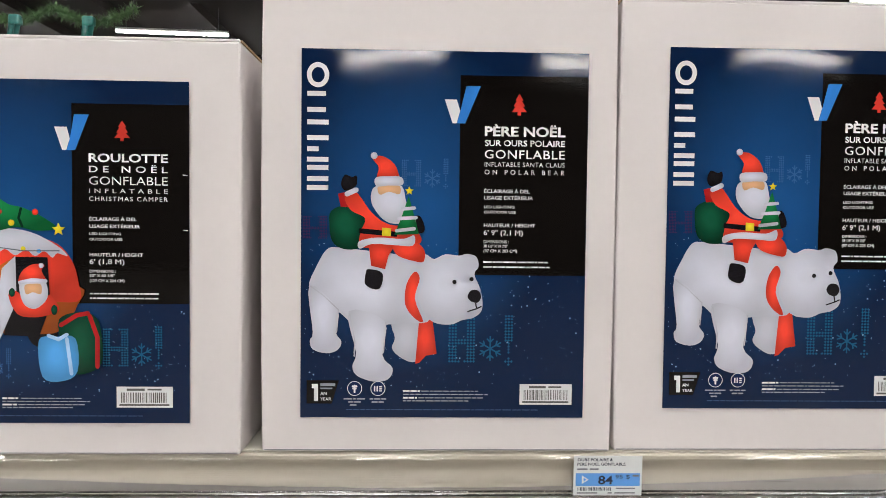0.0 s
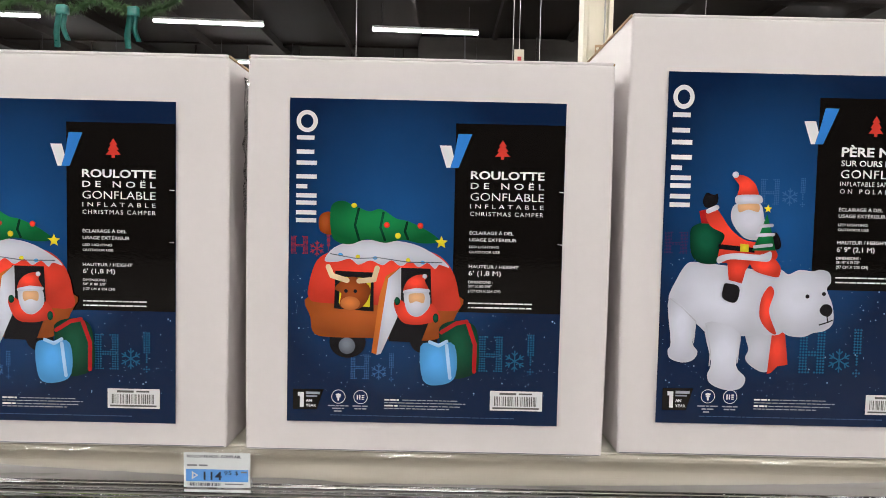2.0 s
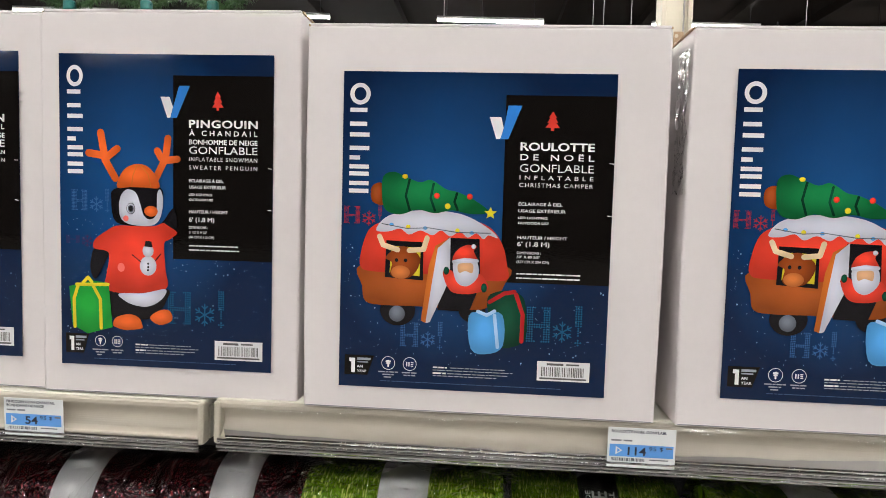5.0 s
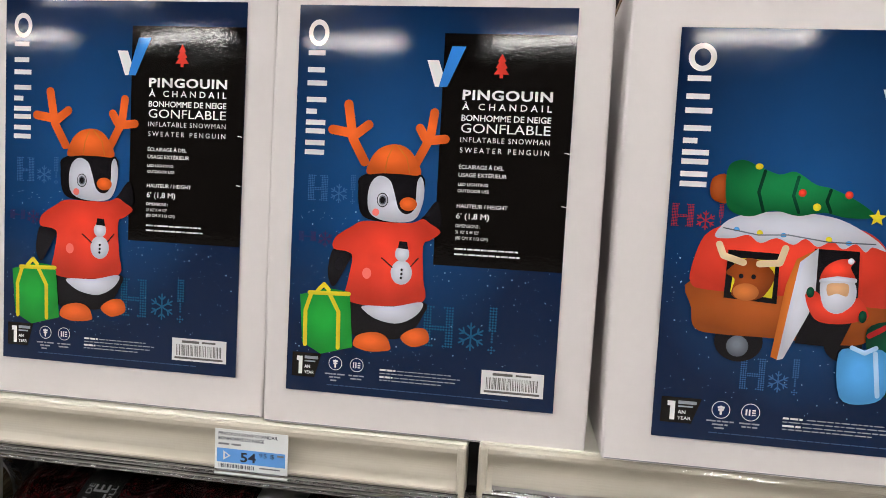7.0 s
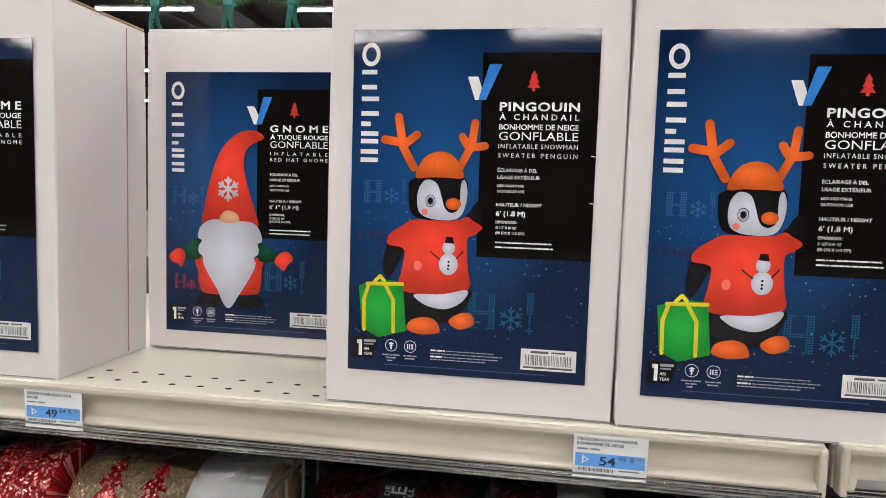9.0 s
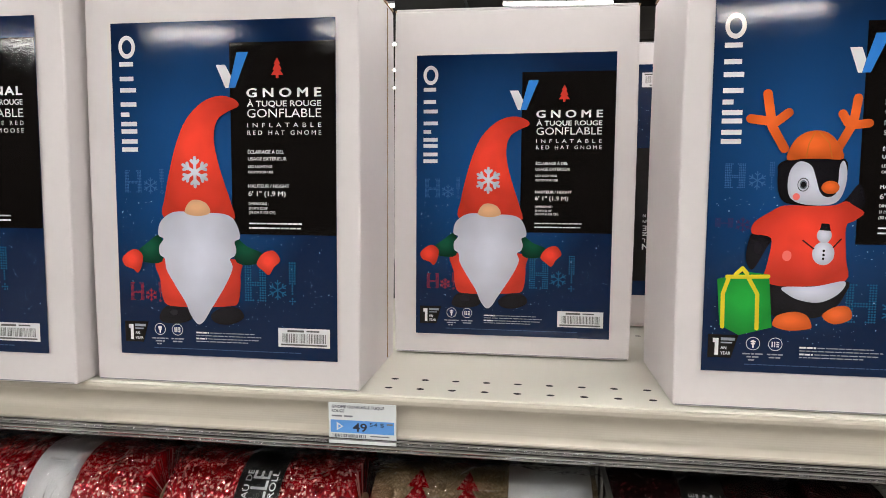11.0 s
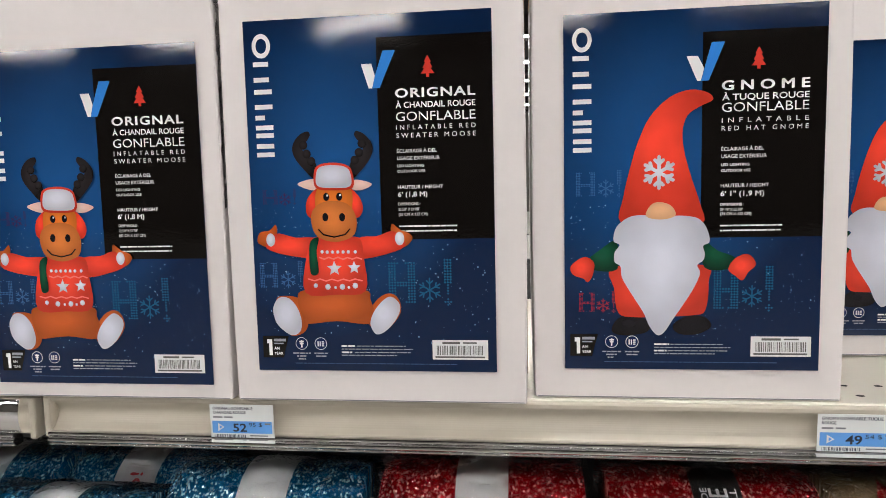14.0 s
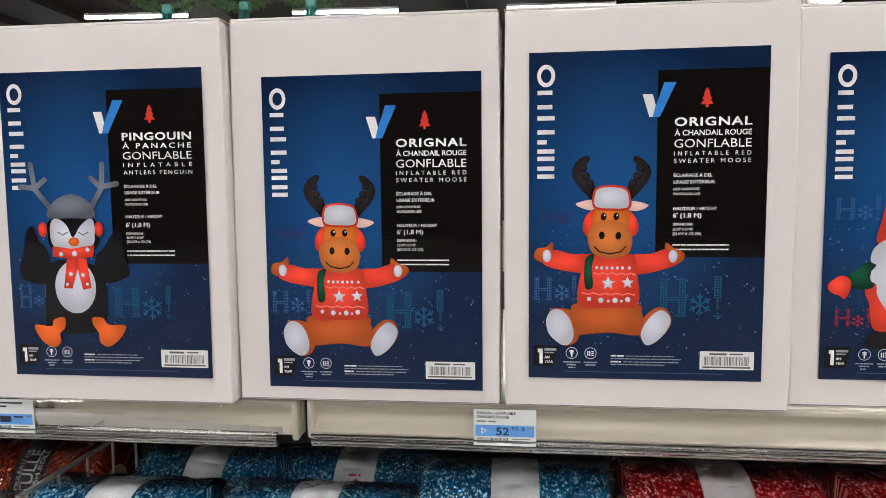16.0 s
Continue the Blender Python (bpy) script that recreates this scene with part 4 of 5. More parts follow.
    s.poly("roof_snow_shape", [(0.133, 0.495), (0.168, 0.454), (0.243, 0.434), (0.352, 0.428), (0.462, 0.44), (0.552, 0.479), (0.589, 0.509), (0.553, 0.501), (0.536, 0.514), (0.509, 0.496), (0.477, 0.51), (0.447, 0.492), (0.411, 0.508), (0.377, 0.49), (0.345, 0.506), (0.3, 0.492), (0.257, 0.506), (0.224, 0.488), (0.181, 0.498)], FIGURE_WHITE, True)
    s.blob("roof_light_shape", 0.191, 0.476, 0.0086, 0.0055, SKY_BLUE, 10)
    s.blob("roof_light_shape", 0.318, 0.484, 0.0086, 0.0055, SKY_BLUE, 10)
    s.blob("roof_light_shape", 0.491, 0.495, 0.0086, 0.0055, SKY_BLUE, 10)
    s.blob("roof_light_shape", 0.254, 0.482, 0.0086, 0.0074, YELLOW, 10)
    s.blob("roof_light_shape", 0.438, 0.489, 0.0086, 0.0074, YELLOW, 10)
    s.poly("tree_trunk_shape", [(0.114, 0.358), (0.154, 0.348), (0.162, 0.412), (0.116, 0.404)], BROWN, True)
    s.poly("tree_shape", [(0.156, 0.326), (0.194, 0.31), (0.238, 0.324), (0.293, 0.341), (0.336, 0.333), (0.392, 0.361), (0.436, 0.369), (0.503, 0.395), (0.553, 0.429), (0.483, 0.436), (0.417, 0.426), (0.352, 0.437), (0.286, 0.427), (0.222, 0.444), (0.167, 0.43), (0.152, 0.385)], GREEN, True)
    # darker strokes paint shade between the tree's bulges
    s.strokes("tree_fold_shape", [[(0.255, 0.334), (0.242, 0.385), (0.258, 0.43)], [(0.345, 0.345), (0.335, 0.39), (0.352, 0.428)], [(0.432, 0.373), (0.424, 0.4), (0.436, 0.424)]], 0.009, DARK_GREEN)
    s.strokes("light_string", [[(0.155, 0.474), (0.25, 0.487), (0.33, 0.483), (0.44, 0.495), (0.56, 0.494)]], 0.0035, FIGURE_GREY)
    s.blob("bauble_shape", 0.238, 0.324, 0.0108, 0.0074, YELLOW, 12)
    s.blob("bauble_shape", 0.399, 0.414, 0.0108, 0.0092, YELLOW, 12)
    s.blob("bauble_shape", 0.358, 0.382, 0.0108, 0.0092, RED, 12)
    s.blob("bauble_shape", 0.48, 0.382, 0.0108, 0.0092, RED, 12)
    s.star("star_shape", 0.558, 0.432, 0.024, YELLOW)
    s.poly("camper_window_shape", [(0.173, 0.526), (0.313, 0.529), (0.315, 0.65), (0.17, 0.643)], FIGURE_BLACK, False)
    s.poly("window_glow_shape", [(0.194, 0.544), (0.303, 0.547), (0.301, 0.637), (0.187, 0.628)], YELLOW, False)
    s.poly("brown_figure_shape", [(0.171, 0.58), (0.216, 0.547), (0.26, 0.548), (0.303, 0.581), (0.279, 0.632), (0.231, 0.648), (0.191, 0.634), (0.196, 0.596)], BROWN, True)
    s.blob("muzzle_shape", 0.229, 0.626, 0.036, 0.0215, MUZZLE, 18)
    s.blob("eye_shape", 0.213, 0.588, 0.0065, 0.006, FIGURE_BLACK, 14)
    s.blob("eye_shape", 0.247, 0.588, 0.0065, 0.006, FIGURE_BLACK, 14)
    s.strokes("antler_shape", [[(0.147, 0.514), (0.161, 0.541), (0.216, 0.555)]], 0.0194, PALE_ANTLER)
    s.strokes("antler_shape", [[(0.326, 0.515), (0.314, 0.551), (0.26, 0.556)]], 0.0194, PALE_ANTLER)
    s.poly("doorway_shape", [(0.404, 0.512), (0.521, 0.513), (0.529, 0.655), (0.49, 0.744), (0.372, 0.741)], FIGURE_BLACK, False)
    s.poly("open_door_shape", [(0.358, 0.539), (0.411, 0.512), (0.415, 0.582), (0.355, 0.696), (0.331, 0.785), (0.31, 0.778), (0.322, 0.696), (0.335, 0.603)], DOOR_ORANGE, False)
    s.poly("door_panel_shape", [(0.367, 0.546), (0.413, 0.51), (0.415, 0.62), (0.402, 0.668), (0.344, 0.781), (0.328, 0.785), (0.348, 0.658)], FIGURE_WHITE, False)
    s.poly("red_suit_shape", [(0.388, 0.624), (0.414, 0.612), (0.451, 0.637), (0.506, 0.646), (0.527, 0.621), (0.56, 0.663), (0.53, 0.679), (0.476, 0.688), (0.418, 0.679)], RED, True)
    s.poly("white_beard_shape", [(0.426, 0.588), (0.47, 0.581), (0.514, 0.586), (0.519, 0.632), (0.479, 0.663), (0.438, 0.647)], FIGURE_WHITE, True)
    s.poly("face_shape", [(0.444, 0.595), (0.474, 0.59), (0.499, 0.593), (0.498, 0.62), (0.471, 0.615), (0.448, 0.621)], TAN, True)
    s.poly("red_hat_shape", [(0.424, 0.588), (0.435, 0.554), (0.471, 0.534), (0.511, 0.535), (0.501, 0.552), (0.516, 0.582), (0.469, 0.575)], RED, True)
    s.strokes("hat_trim_shape", [[(0.428, 0.587), (0.469, 0.579), (0.514, 0.582)]], 0.0129, FIGURE_WHITE)
    s.blob("hat_ball_shape", 0.5, 0.537, 0.0086, 0.0074, FIGURE_WHITE, 12)
    s.blob("mitten_shape", 0.401, 0.616, 0.0108, 0.0129, DARK_GREEN, 14)
    s.blob("mitten_shape", 0.543, 0.666, 0.0108, 0.0148, DARK_GREEN, 14)
    s.poly("green_gift_shape", [(0.558, 0.695), (0.618, 0.672), (0.674, 0.68), (0.699, 0.717), (0.703, 0.821), (0.64, 0.853), (0.606, 0.842), (0.569, 0.767)], DARK_GREEN, True)
    s.strokes("gift_ribbon_shape", [[(0.663, 0.684), (0.689, 0.746), (0.688, 0.831)]], 0.0151, DEEP_RED)
    s.strokes("gift_bow_shape", [[(0.565, 0.71), (0.619, 0.681), (0.656, 0.675)]], 0.0151, DEEP_RED)
    s.poly("blue_gift_shape", [(0.49, 0.755), (0.545, 0.745), (0.614, 0.749), (0.62, 0.846), (0.564, 0.875), (0.501, 0.861)], SKY_BLUE, True)
    s.strokes("gift_ribbon_shape", [[(0.585, 0.751), (0.6, 0.852)]], 0.0129, PALE_BLUE)
    s.strokes("gift_bow_shape", [[(0.523, 0.741), (0.557, 0.752), (0.585, 0.738)]], 0.0129, PALE_BLUE)


def antler_art(s):
    greeting(s, 0.045, 0.688, 0.197, 0.778, FAINT)
    greeting(s, 0.529, 0.694, 0.821, 0.808, CYAN)
    s.strokes("antler_shape", [[(0.227, 0.44), (0.154, 0.379), (0.138, 0.297)], [(0.145, 0.374), (0.081, 0.37)], [(0.163, 0.37), (0.206, 0.348)]], 0.0253, FIGURE_GREY)
    s.strokes("antler_shape", [[(0.439, 0.435), (0.492, 0.375), (0.498, 0.299)], [(0.492, 0.372), (0.567, 0.363)], [(0.481, 0.371), (0.44, 0.344)]], 0.0253, FIGURE_GREY)
    s.poly("dark_wing_shape", [(0.214, 0.687), (0.081, 0.68), (0.055, 0.641), (0.075, 0.593), (0.097, 0.518), (0.134, 0.5), (0.159, 0.546), (0.203, 0.583)], FIGURE_BLACK, True)
    s.poly("dark_wing_shape", [(0.434, 0.685), (0.52, 0.686), (0.602, 0.665), (0.61, 0.637), (0.59, 0.591), (0.574, 0.503), (0.532, 0.527), (0.486, 0.573), (0.446, 0.601)], FIGURE_BLACK, True)
    s.poly("dark_body_shape", [(0.197, 0.649), (0.176, 0.782), (0.186, 0.839), (0.273, 0.857), (0.391, 0.855), (0.466, 0.835), (0.49, 0.778), (0.486, 0.685), (0.438, 0.629), (0.265, 0.611)], FIGURE_BLACK, True)
    s.poly("dark_head_shape", [(0.218, 0.481), (0.306, 0.466), (0.436, 0.472), (0.47, 0.518), (0.448, 0.573), (0.325, 0.592), (0.224, 0.574), (0.208, 0.527)], FIGURE_BLACK, True)
    s.blob("earmuff_shape", 0.183, 0.511, 0.0225, 0.0243, RED)
    s.blob("earmuff_shape", 0.467, 0.51, 0.0225, 0.0243, RED)
    s.poly("cap_shape", [(0.21, 0.47), (0.237, 0.426), (0.283, 0.404), (0.341, 0.395), (0.398, 0.408), (0.439, 0.435), (0.447, 0.472), (0.335, 0.474)], FIGURE_GREY, True)
    s.poly("white_face_shape", [(0.232, 0.481), (0.27, 0.477), (0.309, 0.5), (0.335, 0.537), (0.376, 0.499), (0.421, 0.476), (0.444, 0.485), (0.446, 0.527), (0.429, 0.564), (0.326, 0.574), (0.239, 0.567), (0.22, 0.522)], FIGURE_WHITE, True)
    for u in (0.285, 0.389):
        s.strokes("eyelid_line", [[(u - 0.024, 0.52), (u, 0.529), (u + 0.024, 0.52)]], 0.0055, FIGURE_GREY)
    s.blob("white_belly_shape", 0.336, 0.701, 0.1039, 0.0877, FIGURE_WHITE)
    s.blob("beak_shape", 0.34, 0.551, 0.0281, 0.0149, ORANGE, 16)
    s.poly("scarf_tail_shape", [(0.301, 0.602), (0.371, 0.601), (0.321, 0.706), (0.277, 0.705)], RED, False)
    s.poly("scarf_tail_shape", [(0.339, 0.602), (0.399, 0.607), (0.418, 0.704), (0.374, 0.71)], RED, False)
    s.poly("scarf_shape", [(0.231, 0.565), (0.326, 0.574), (0.443, 0.562), (0.434, 0.601), (0.324, 0.607), (0.228, 0.6)], RED, False)
    s.blob("scarf_dot", 0.272, 0.592, 0.0112, 0.0075, FIGURE_WHITE, 7)
    s.blob("scarf_dot", 0.34, 0.59, 0.014, 0.0093, FIGURE_WHITE, 7)
    s.blob("scarf_dot", 0.407, 0.577, 0.0112, 0.0075, FIGURE_WHITE, 7)
    s.blob("scarf_dot", 0.316, 0.658, 0.0112, 0.0075, FIGURE_WHITE, 7)
    s.blob("scarf_dot", 0.377, 0.661, 0.0112, 0.0075, FIGURE_WHITE, 7)
    s.blob("scarf_dot", 0.398, 0.691, 0.0084, 0.0056, FIGURE_WHITE, 7)
    s.blob("scarf_dot", 0.296, 0.692, 0.0084, 0.0056, FIGURE_WHITE, 7)
    s.poly("orange_foot_shape", [(0.115, 0.83), (0.201, 0.833), (0.218, 0.81), (0.272, 0.803), (0.272, 0.838), (0.244, 0.857), (0.247, 0.886), (0.21, 0.904), (0.152, 0.883)], ORANGE, True)
    s.poly("orange_foot_shape", [(0.582, 0.828), (0.496, 0.825), (0.468, 0.803), (0.416, 0.802), (0.417, 0.826), (0.444, 0.854), (0.448, 0.883), (0.49, 0.899), (0.55, 0.872)], ORANGE, True)


LAYOUT = {}
LAYOUT["sweater"] = dict(mark=0.012, panel=(0.538, 0.065, 0.644), title=(0.613, 0.928), title_v=[0.214, 0.243, 0.271, 0.296, 0.325, 0.351], detail_v=[0.393, 0.413, 0.437, 0.453, 0.491, 0.516, 0.541, 0.557, 0.572], weight_v=0.6, logo=(0.479, 0.616, 0.541, 0.097, 0.132, 0.197), tree=(0.745, 0.143), bar=(0.737, 0.903, 0.961, 0.965))
LAYOUT["gnome"] = dict(mark=0.01, panel=(0.538, 0.064, 0.624), title=(0.613, 0.937), title_v=[0.208, 0.24, 0.267, 0.302, 0.324], detail_v=[0.38, 0.4, 0.423, 0.439, 0.48, 0.502, 0.532, 0.546, 0.558], weight_v=0.591, logo=(0.477, 0.621, 0.548, 0.092, 0.127, 0.194), tree=(0.748, 0.139), bar=(0.738, 0.903, 0.968, 0.96))
LAYOUT["moose"] = dict(mark=0.01, panel=(0.544, 0.062, 0.62), title=(0.616, 0.932), title_v=[0.214, 0.247, 0.278, 0.308, 0.33], detail_v=[0.373, 0.393, 0.414, 0.429, 0.473, 0.493, 0.52, 0.535, 0.549], weight_v=0.583, logo=(0.481, 0.62, 0.54, 0.098, 0.132, 0.199), tree=(0.747, 0.145), bar=(0.74, 0.908, 0.966, 0.964))
LAYOUT["bear"] = dict(mark=-0.006, panel=(0.55, 0.064, 0.606), title=(0.638, 0.92), title_v=[0.213, 0.245, 0.275, 0.303, 0.324], detail_v=[0.376, 0.394, 0.419, 0.433, 0.469, 0.489, 0.514, 0.526, 0.539], weight_v=0.57, logo=(0.496, 0.621, 0.554, 0.093, 0.13, 0.194), tree=(0.757, 0.141), bar=(0.773, 0.906, 0.959, 0.963))
LAYOUT["camper"] = dict(mark=0, panel=(0.602, 0.067, 0.647), title=(0.66, 0.927), title_v=[0.222, 0.255, 0.288, 0.318, 0.341], detail_v=[0.4, 0.421, 0.443, 0.459, 0.504, 0.524, 0.552, 0.565, 0.58], weight_v=0.618, logo=(0.544, 0.661, 0.6, 0.099, 0.135, 0.202), tree=(0.773, 0.145), bar=(0.75, 0.891, 0.943, 0.953))
LAYOUT["antler"] = dict(mark=0.01, panel=(0.533, 0.064, 0.623), title=(0.603, 0.939), title_v=[0.212, 0.242, 0.273, 0.303, 0.327], detail_v=[0.372, 0.392, 0.415, 0.43, 0.47, 0.496, 0.525, 0.538, 0.551], weight_v=0.582, logo=(0.465, 0.614, 0.522, 0.097, 0.132, 0.201), tree=(0.742, 0.141), bar=(0.75, 0.907, 0.982, 0.965))

KINDS = {
    "camper": dict(size=(0.2805, 0.38, 0.305), sheet=(0.2115, 0.2505), art=camper_art, details=("6' (1,8 M)", 0.118, "50\" X 80 3/8\"", "(127 CM X 204 CM)"),
                   lines=[("ROULOTTE", 0.026, 0.025, 1.0), ("DE NOËL", 0.02, 0.012, 1.6), ("GONFLABLE", 0.0255, -0.004, 1.0), ("INFLATABLE", 0.0135, 0.0, 1.7), ("CHRISTMAS CAMPER", 0.0135, 0.0, 1.25)],
                   what="a red camper picture"),
    "bear": dict(size=(0.266, 0.3, 0.345), sheet=(0.2147, 0.276), art=bear_art, details=("6' 9\" (2,1 M)", 0.138, "38 1/8\" X 79 7/8\"", "(97 CM X 203 CM)"),
                 lines=[("PÈRE NOËL", 0.0275, 0.03, 1.0), ("SUR OURS POLAIRE", 0.0175, 0.02, 1.0), ("GONFLABLE", 0.025, 0.006, 1.1), ("INFLATABLE SANTA CLAUS", 0.0135, 0.0, 1.1), ("ON POLAR BEAR", 0.0135, 0.0, 1.7)],
                 what="a white bear and rider"),
    "sweater": dict(size=(0.2215, 0.124, 0.3205), sheet=(0.183, 0.2607), art=sweater_art, details=("6' (1,8 M)", 0.118, "31 1/2\" X 44 1/2\"", "(80 CM X 113 CM)"),
                    lines=[("PINGOUIN", 0.0255, 0.03, 1.1), ("À CHANDAIL", 0.0175, 0.012, 1.6), ("BONHOMME DE NEIGE", 0.016, 0.018, 1.0), ("GONFLABLE", 0.0245, 0.0, 1.0), ("INFLATABLE SNOWMAN", 0.0135, 0.0, 1.2), ("SWEATER PENGUIN", 0.0135, 0.0, 1.5)],
                    what="a figure in red sweater"),
    "gnome": dict(size=(0.2205, 0.1245, 0.3205), sheet=(0.181, 0.2607), art=gnome_art, details=("6' 1\" (1,9 M)", 0.165, "29 1/8\" X 52 3/8\"", "(74 CM X 133 CM)"),
                  lines=[("GNOME", 0.0265, 0.028, 1.6), ("À TUQUE ROUGE", 0.018, 0.016, 1.0), ("GONFLABLE", 0.0265, -0.002, 1.0), ("INFLATABLE", 0.0135, 0.0, 1.9), ("RED HAT GNOME", 0.0135, 0.0, 1.6)],
                  what="a tall red hat"),
    "moose": dict(size=(0.2245, 0.1, 0.3215), sheet=(0.1835, 0.2625), art=moose_art, details=("6' (1,8 M)", 0.118, "32 5/8\" X 53 7/8\"", "(83 CM X 137 CM)"),
                  lines=[("ORIGNAL", 0.0265, 0.025, 1.15), ("À CHANDAIL ROUGE", 0.0175, 0.014, 1.0), ("GONFLABLE", 0.0265, -0.002, 1.0), ("INFLATABLE RED", 0.0135, 0.0, 1.7), ("SWEATER MOOSE", 0.0135, 0.0, 1.5)],
                  what="a brown antlered figure"),
    "antler": dict(size=(0.2225, 0.1, 0.3215), sheet=(0.181, 0.261), art=antler_art, details=("6' (1,8 M)", 0.118, "45 5/8\" X 60 5/8\"", "(116 CM X 153 CM)"),
                   lines=[("PINGOUIN", 0.0255, 0.028, 1.1), ("À PANACHE", 0.0175, 0.012, 1.4), ("GONFLABLE", 0.0255, -0.002, 1.0), ("INFLATABLE", 0.0135, 0.0, 2.0), ("ANTLERS PENGUIN", 0.0135, 0.0, 1.4)],
                   what="a grey antlered black figure"),
}


def carton_body(w, d, h):
    bm = box(-w / 2, w / 2, 0, d, 0, h, 0.0018)
    bmesh.ops.subdivide_edges(bm, edges=[e for e in bm.edges if e.calc_length() > 0.15], cuts=6, use_grid_fill=True)
    for v in bm.verts:
        # a faint bulge of the filled carton
        fx, fz = max(0.0, 1 - (2 * v.co.x / w) ** 2), max(0.0, 1 - (2 * v.co.z / h - 1) ** 2)
        if v.co.y < 0.003:
            v.co.y -= 0.0006 * fx * fz
        if abs(v.co.x) > w / 2 - 0.002:
            v.co.x += math.copysign(0.0012 * fz, v.co.x)
    return bm


def product_carton(kind):
    k = KINDS[kind]
    w, d, h = k["size"]
    ob = thing("product_carton", "white cardboard carton printed with " + k["what"], "carton", "cartons on the shelf")
    part("carton_body", carton_body(w, d, h), CARTON, ob)
    part("top_flap", box(-w / 2 + 0.001, w / 2 - 0.001, 0.001, d / 2 - 0.0006, h, h + 0.0022, 0.0006), CARTON, ob)
    part("top_flap", box(-w / 2 + 0.001, w / 2 - 0.001, d / 2 + 0.0006, d - 0.001, h, h + 0.0022, 0.0006), CARTON, ob)
    for x in (-w / 2 - 0.0006, w / 2 - 0.0006):
        part("raw_edge", box(x, x + 0.0012, 0.003, d - 0.003, h + 0.0002, h + 0.0018), KRAFT, ob, "brown raw cardboard edge")
    part("side_seam", box(w / 2 + 0.0011, w / 2 + 0.0017, d - 0.032, d - 0.031, 0.004, h - 0.004), KRAFT, ob)
    part("bottom_crease", box(-w / 2 + 0.002, w / 2 - 0.002, -0.0004, 0.0004, 0.0012, 0.0017), TAG_GREY, ob)
    sw, sh = k["sheet"]
    bm = box(-sw / 2, sw / 2, -0.0003, 0.0, -sh / 2, sh / 2)
    sheet = part("printed_sheet", bm, NIGHT, ob, "glossy dark blue printed front sheet")
    s = Sheet(sw, sh, sheet)
    s.layer = 13
    common_print(s, k["lines"], k["details"], LAYOUT[kind])
    k["art"](s)
    if kind in ("camper", "sweater"):
        for v in ((0.27, 0.43) if kind == "camper" else (0.35, 0.48)):
            s.strokes("print_scuff", [[(0.982, v), (0.997, v + 0.0015)]], 0.0032, WHITE_INK)
    return ob


# carton kind, left and right edge, front, bottom, sheet's left edge and bottom, turn
CARTONS = [
    ("bear", 0.1490, 0.4150, 0.4870, 1.2782, 0.1860, 1.3120, 0.0),
    ("bear", -0.1210, 0.1460, 0.4850, 1.2782, -0.0912, 1.3050, 0.0),
    ("camper", -0.4150, -0.1345, 0.4775, 1.2782, -0.3825, 1.3025, 0.0),
    ("camper", -0.7105, -0.4312, 0.4790, 1.2782, -0.6818, 1.2975, 0.0),
    ("sweater", -0.9420, -0.7200, 0.4910, 1.2760, -0.9253, 1.3013, 0.0),
    ("sweater", -1.1660, -0.9445, 0.4960, 1.2760, -1.1477, 1.3040, 0.0),
    ("gnome", -1.3995, -1.1790, 0.6190, 1.2770, -1.3788, 1.2965, 0.0),
    ("gnome", -1.6215, -1.4010, 0.4930, 1.2755, -1.5990, 1.2990, 0.0),
    ("moose", -1.8520, -1.6285, 0.4755, 1.2755, -1.8335, 1.3005, 0.0),
    ("moose", -2.0828, -1.8570, 0.4755, 1.2755, -2.0550, 1.2880, 0.0),
    ("antler", -2.3075, -2.0850, 0.4635, 1.2740, -2.2820, 1.2970, 0.0),
]
first, placed = {}, []
for kind, x0, x1, y, z, sx, sz, turn in CARTONS:
    m = pose((x0 + x1) / 2, y, z, 0, 0, turn)
    if kind in first:
        ob = copy_thing(first[kind], m)
    else:
        ob = first[kind] = product_carton(kind)
        ob.matrix_basis = m
    placed.append(ob)
    sw, sh = KINDS[kind]["sheet"]
    for c in ob.children:
        if c.name.startswith("printed_sheet"):
            c.location = (sx + sw / 2 - (x0 + x1) / 2, -0.0012, sz + sh / 2 - z)


def edge_tape(ob, x, z0, z1, seed):
    """Crumpled clear tape standing off a carton's side edge."""
    bm = bmesh.new()
    rows = []
    for i in range(31):
        z = z0 + (z1 - z0) * i / 30
        rows.append([bm.verts.new((x + 0.0022 * noise.noise(Vector((90 * z, 2.0 * j, seed))), 0.001 + 0.007 * j + 0.0012 * noise.noise(Vector((60 * z, seed, j))), z)) for j in range(5)])
    for p, q in zip(rows, rows[1:]):
        for j in range(4):
            bm.faces.new((p[j], p[j + 1], q[j + 1], q[j]))
    bmesh.ops.solidify(bm, geom=list(bm.faces), thickness=0.0002)
    return part("clear_tape", bm, FILM, ob, "crumpled clear packing tape", True)


edge_tape(placed[2], -0.1435, 0.18, 0.29, 1)
edge_tape(placed[8], -0.1155, 0.15, 0.312, 2)
spare = copy_thing(first["sweater"], pose(-1.069, 0.776, 1.2765 + 0.3245, 0, 180, 0))
tagged(spare, "white printed carton standing upside down behind another carton")

# ---- the shelf run ----
SECTIONS = [(-0.789, 0.75, 1.278), (-2.0265, -0.797, 1.2755), (-3.3, -2.0345, 1.273)]
SHELF_FRONT, SHELF_BACK = 0.489, 0.94


def shelf_board(x0, x1, z):
    sh = thing("gondola_shelf", "cream enamelled steel shelf with a punched deck", "shelf", "upper shelves")
    bm = box(x0, x1, SHELF_FRONT, SHELF_BACK, z - 0.006, z, 0.0015)
    part("shelf_deck", bm, SHELF_PAINT, sh)
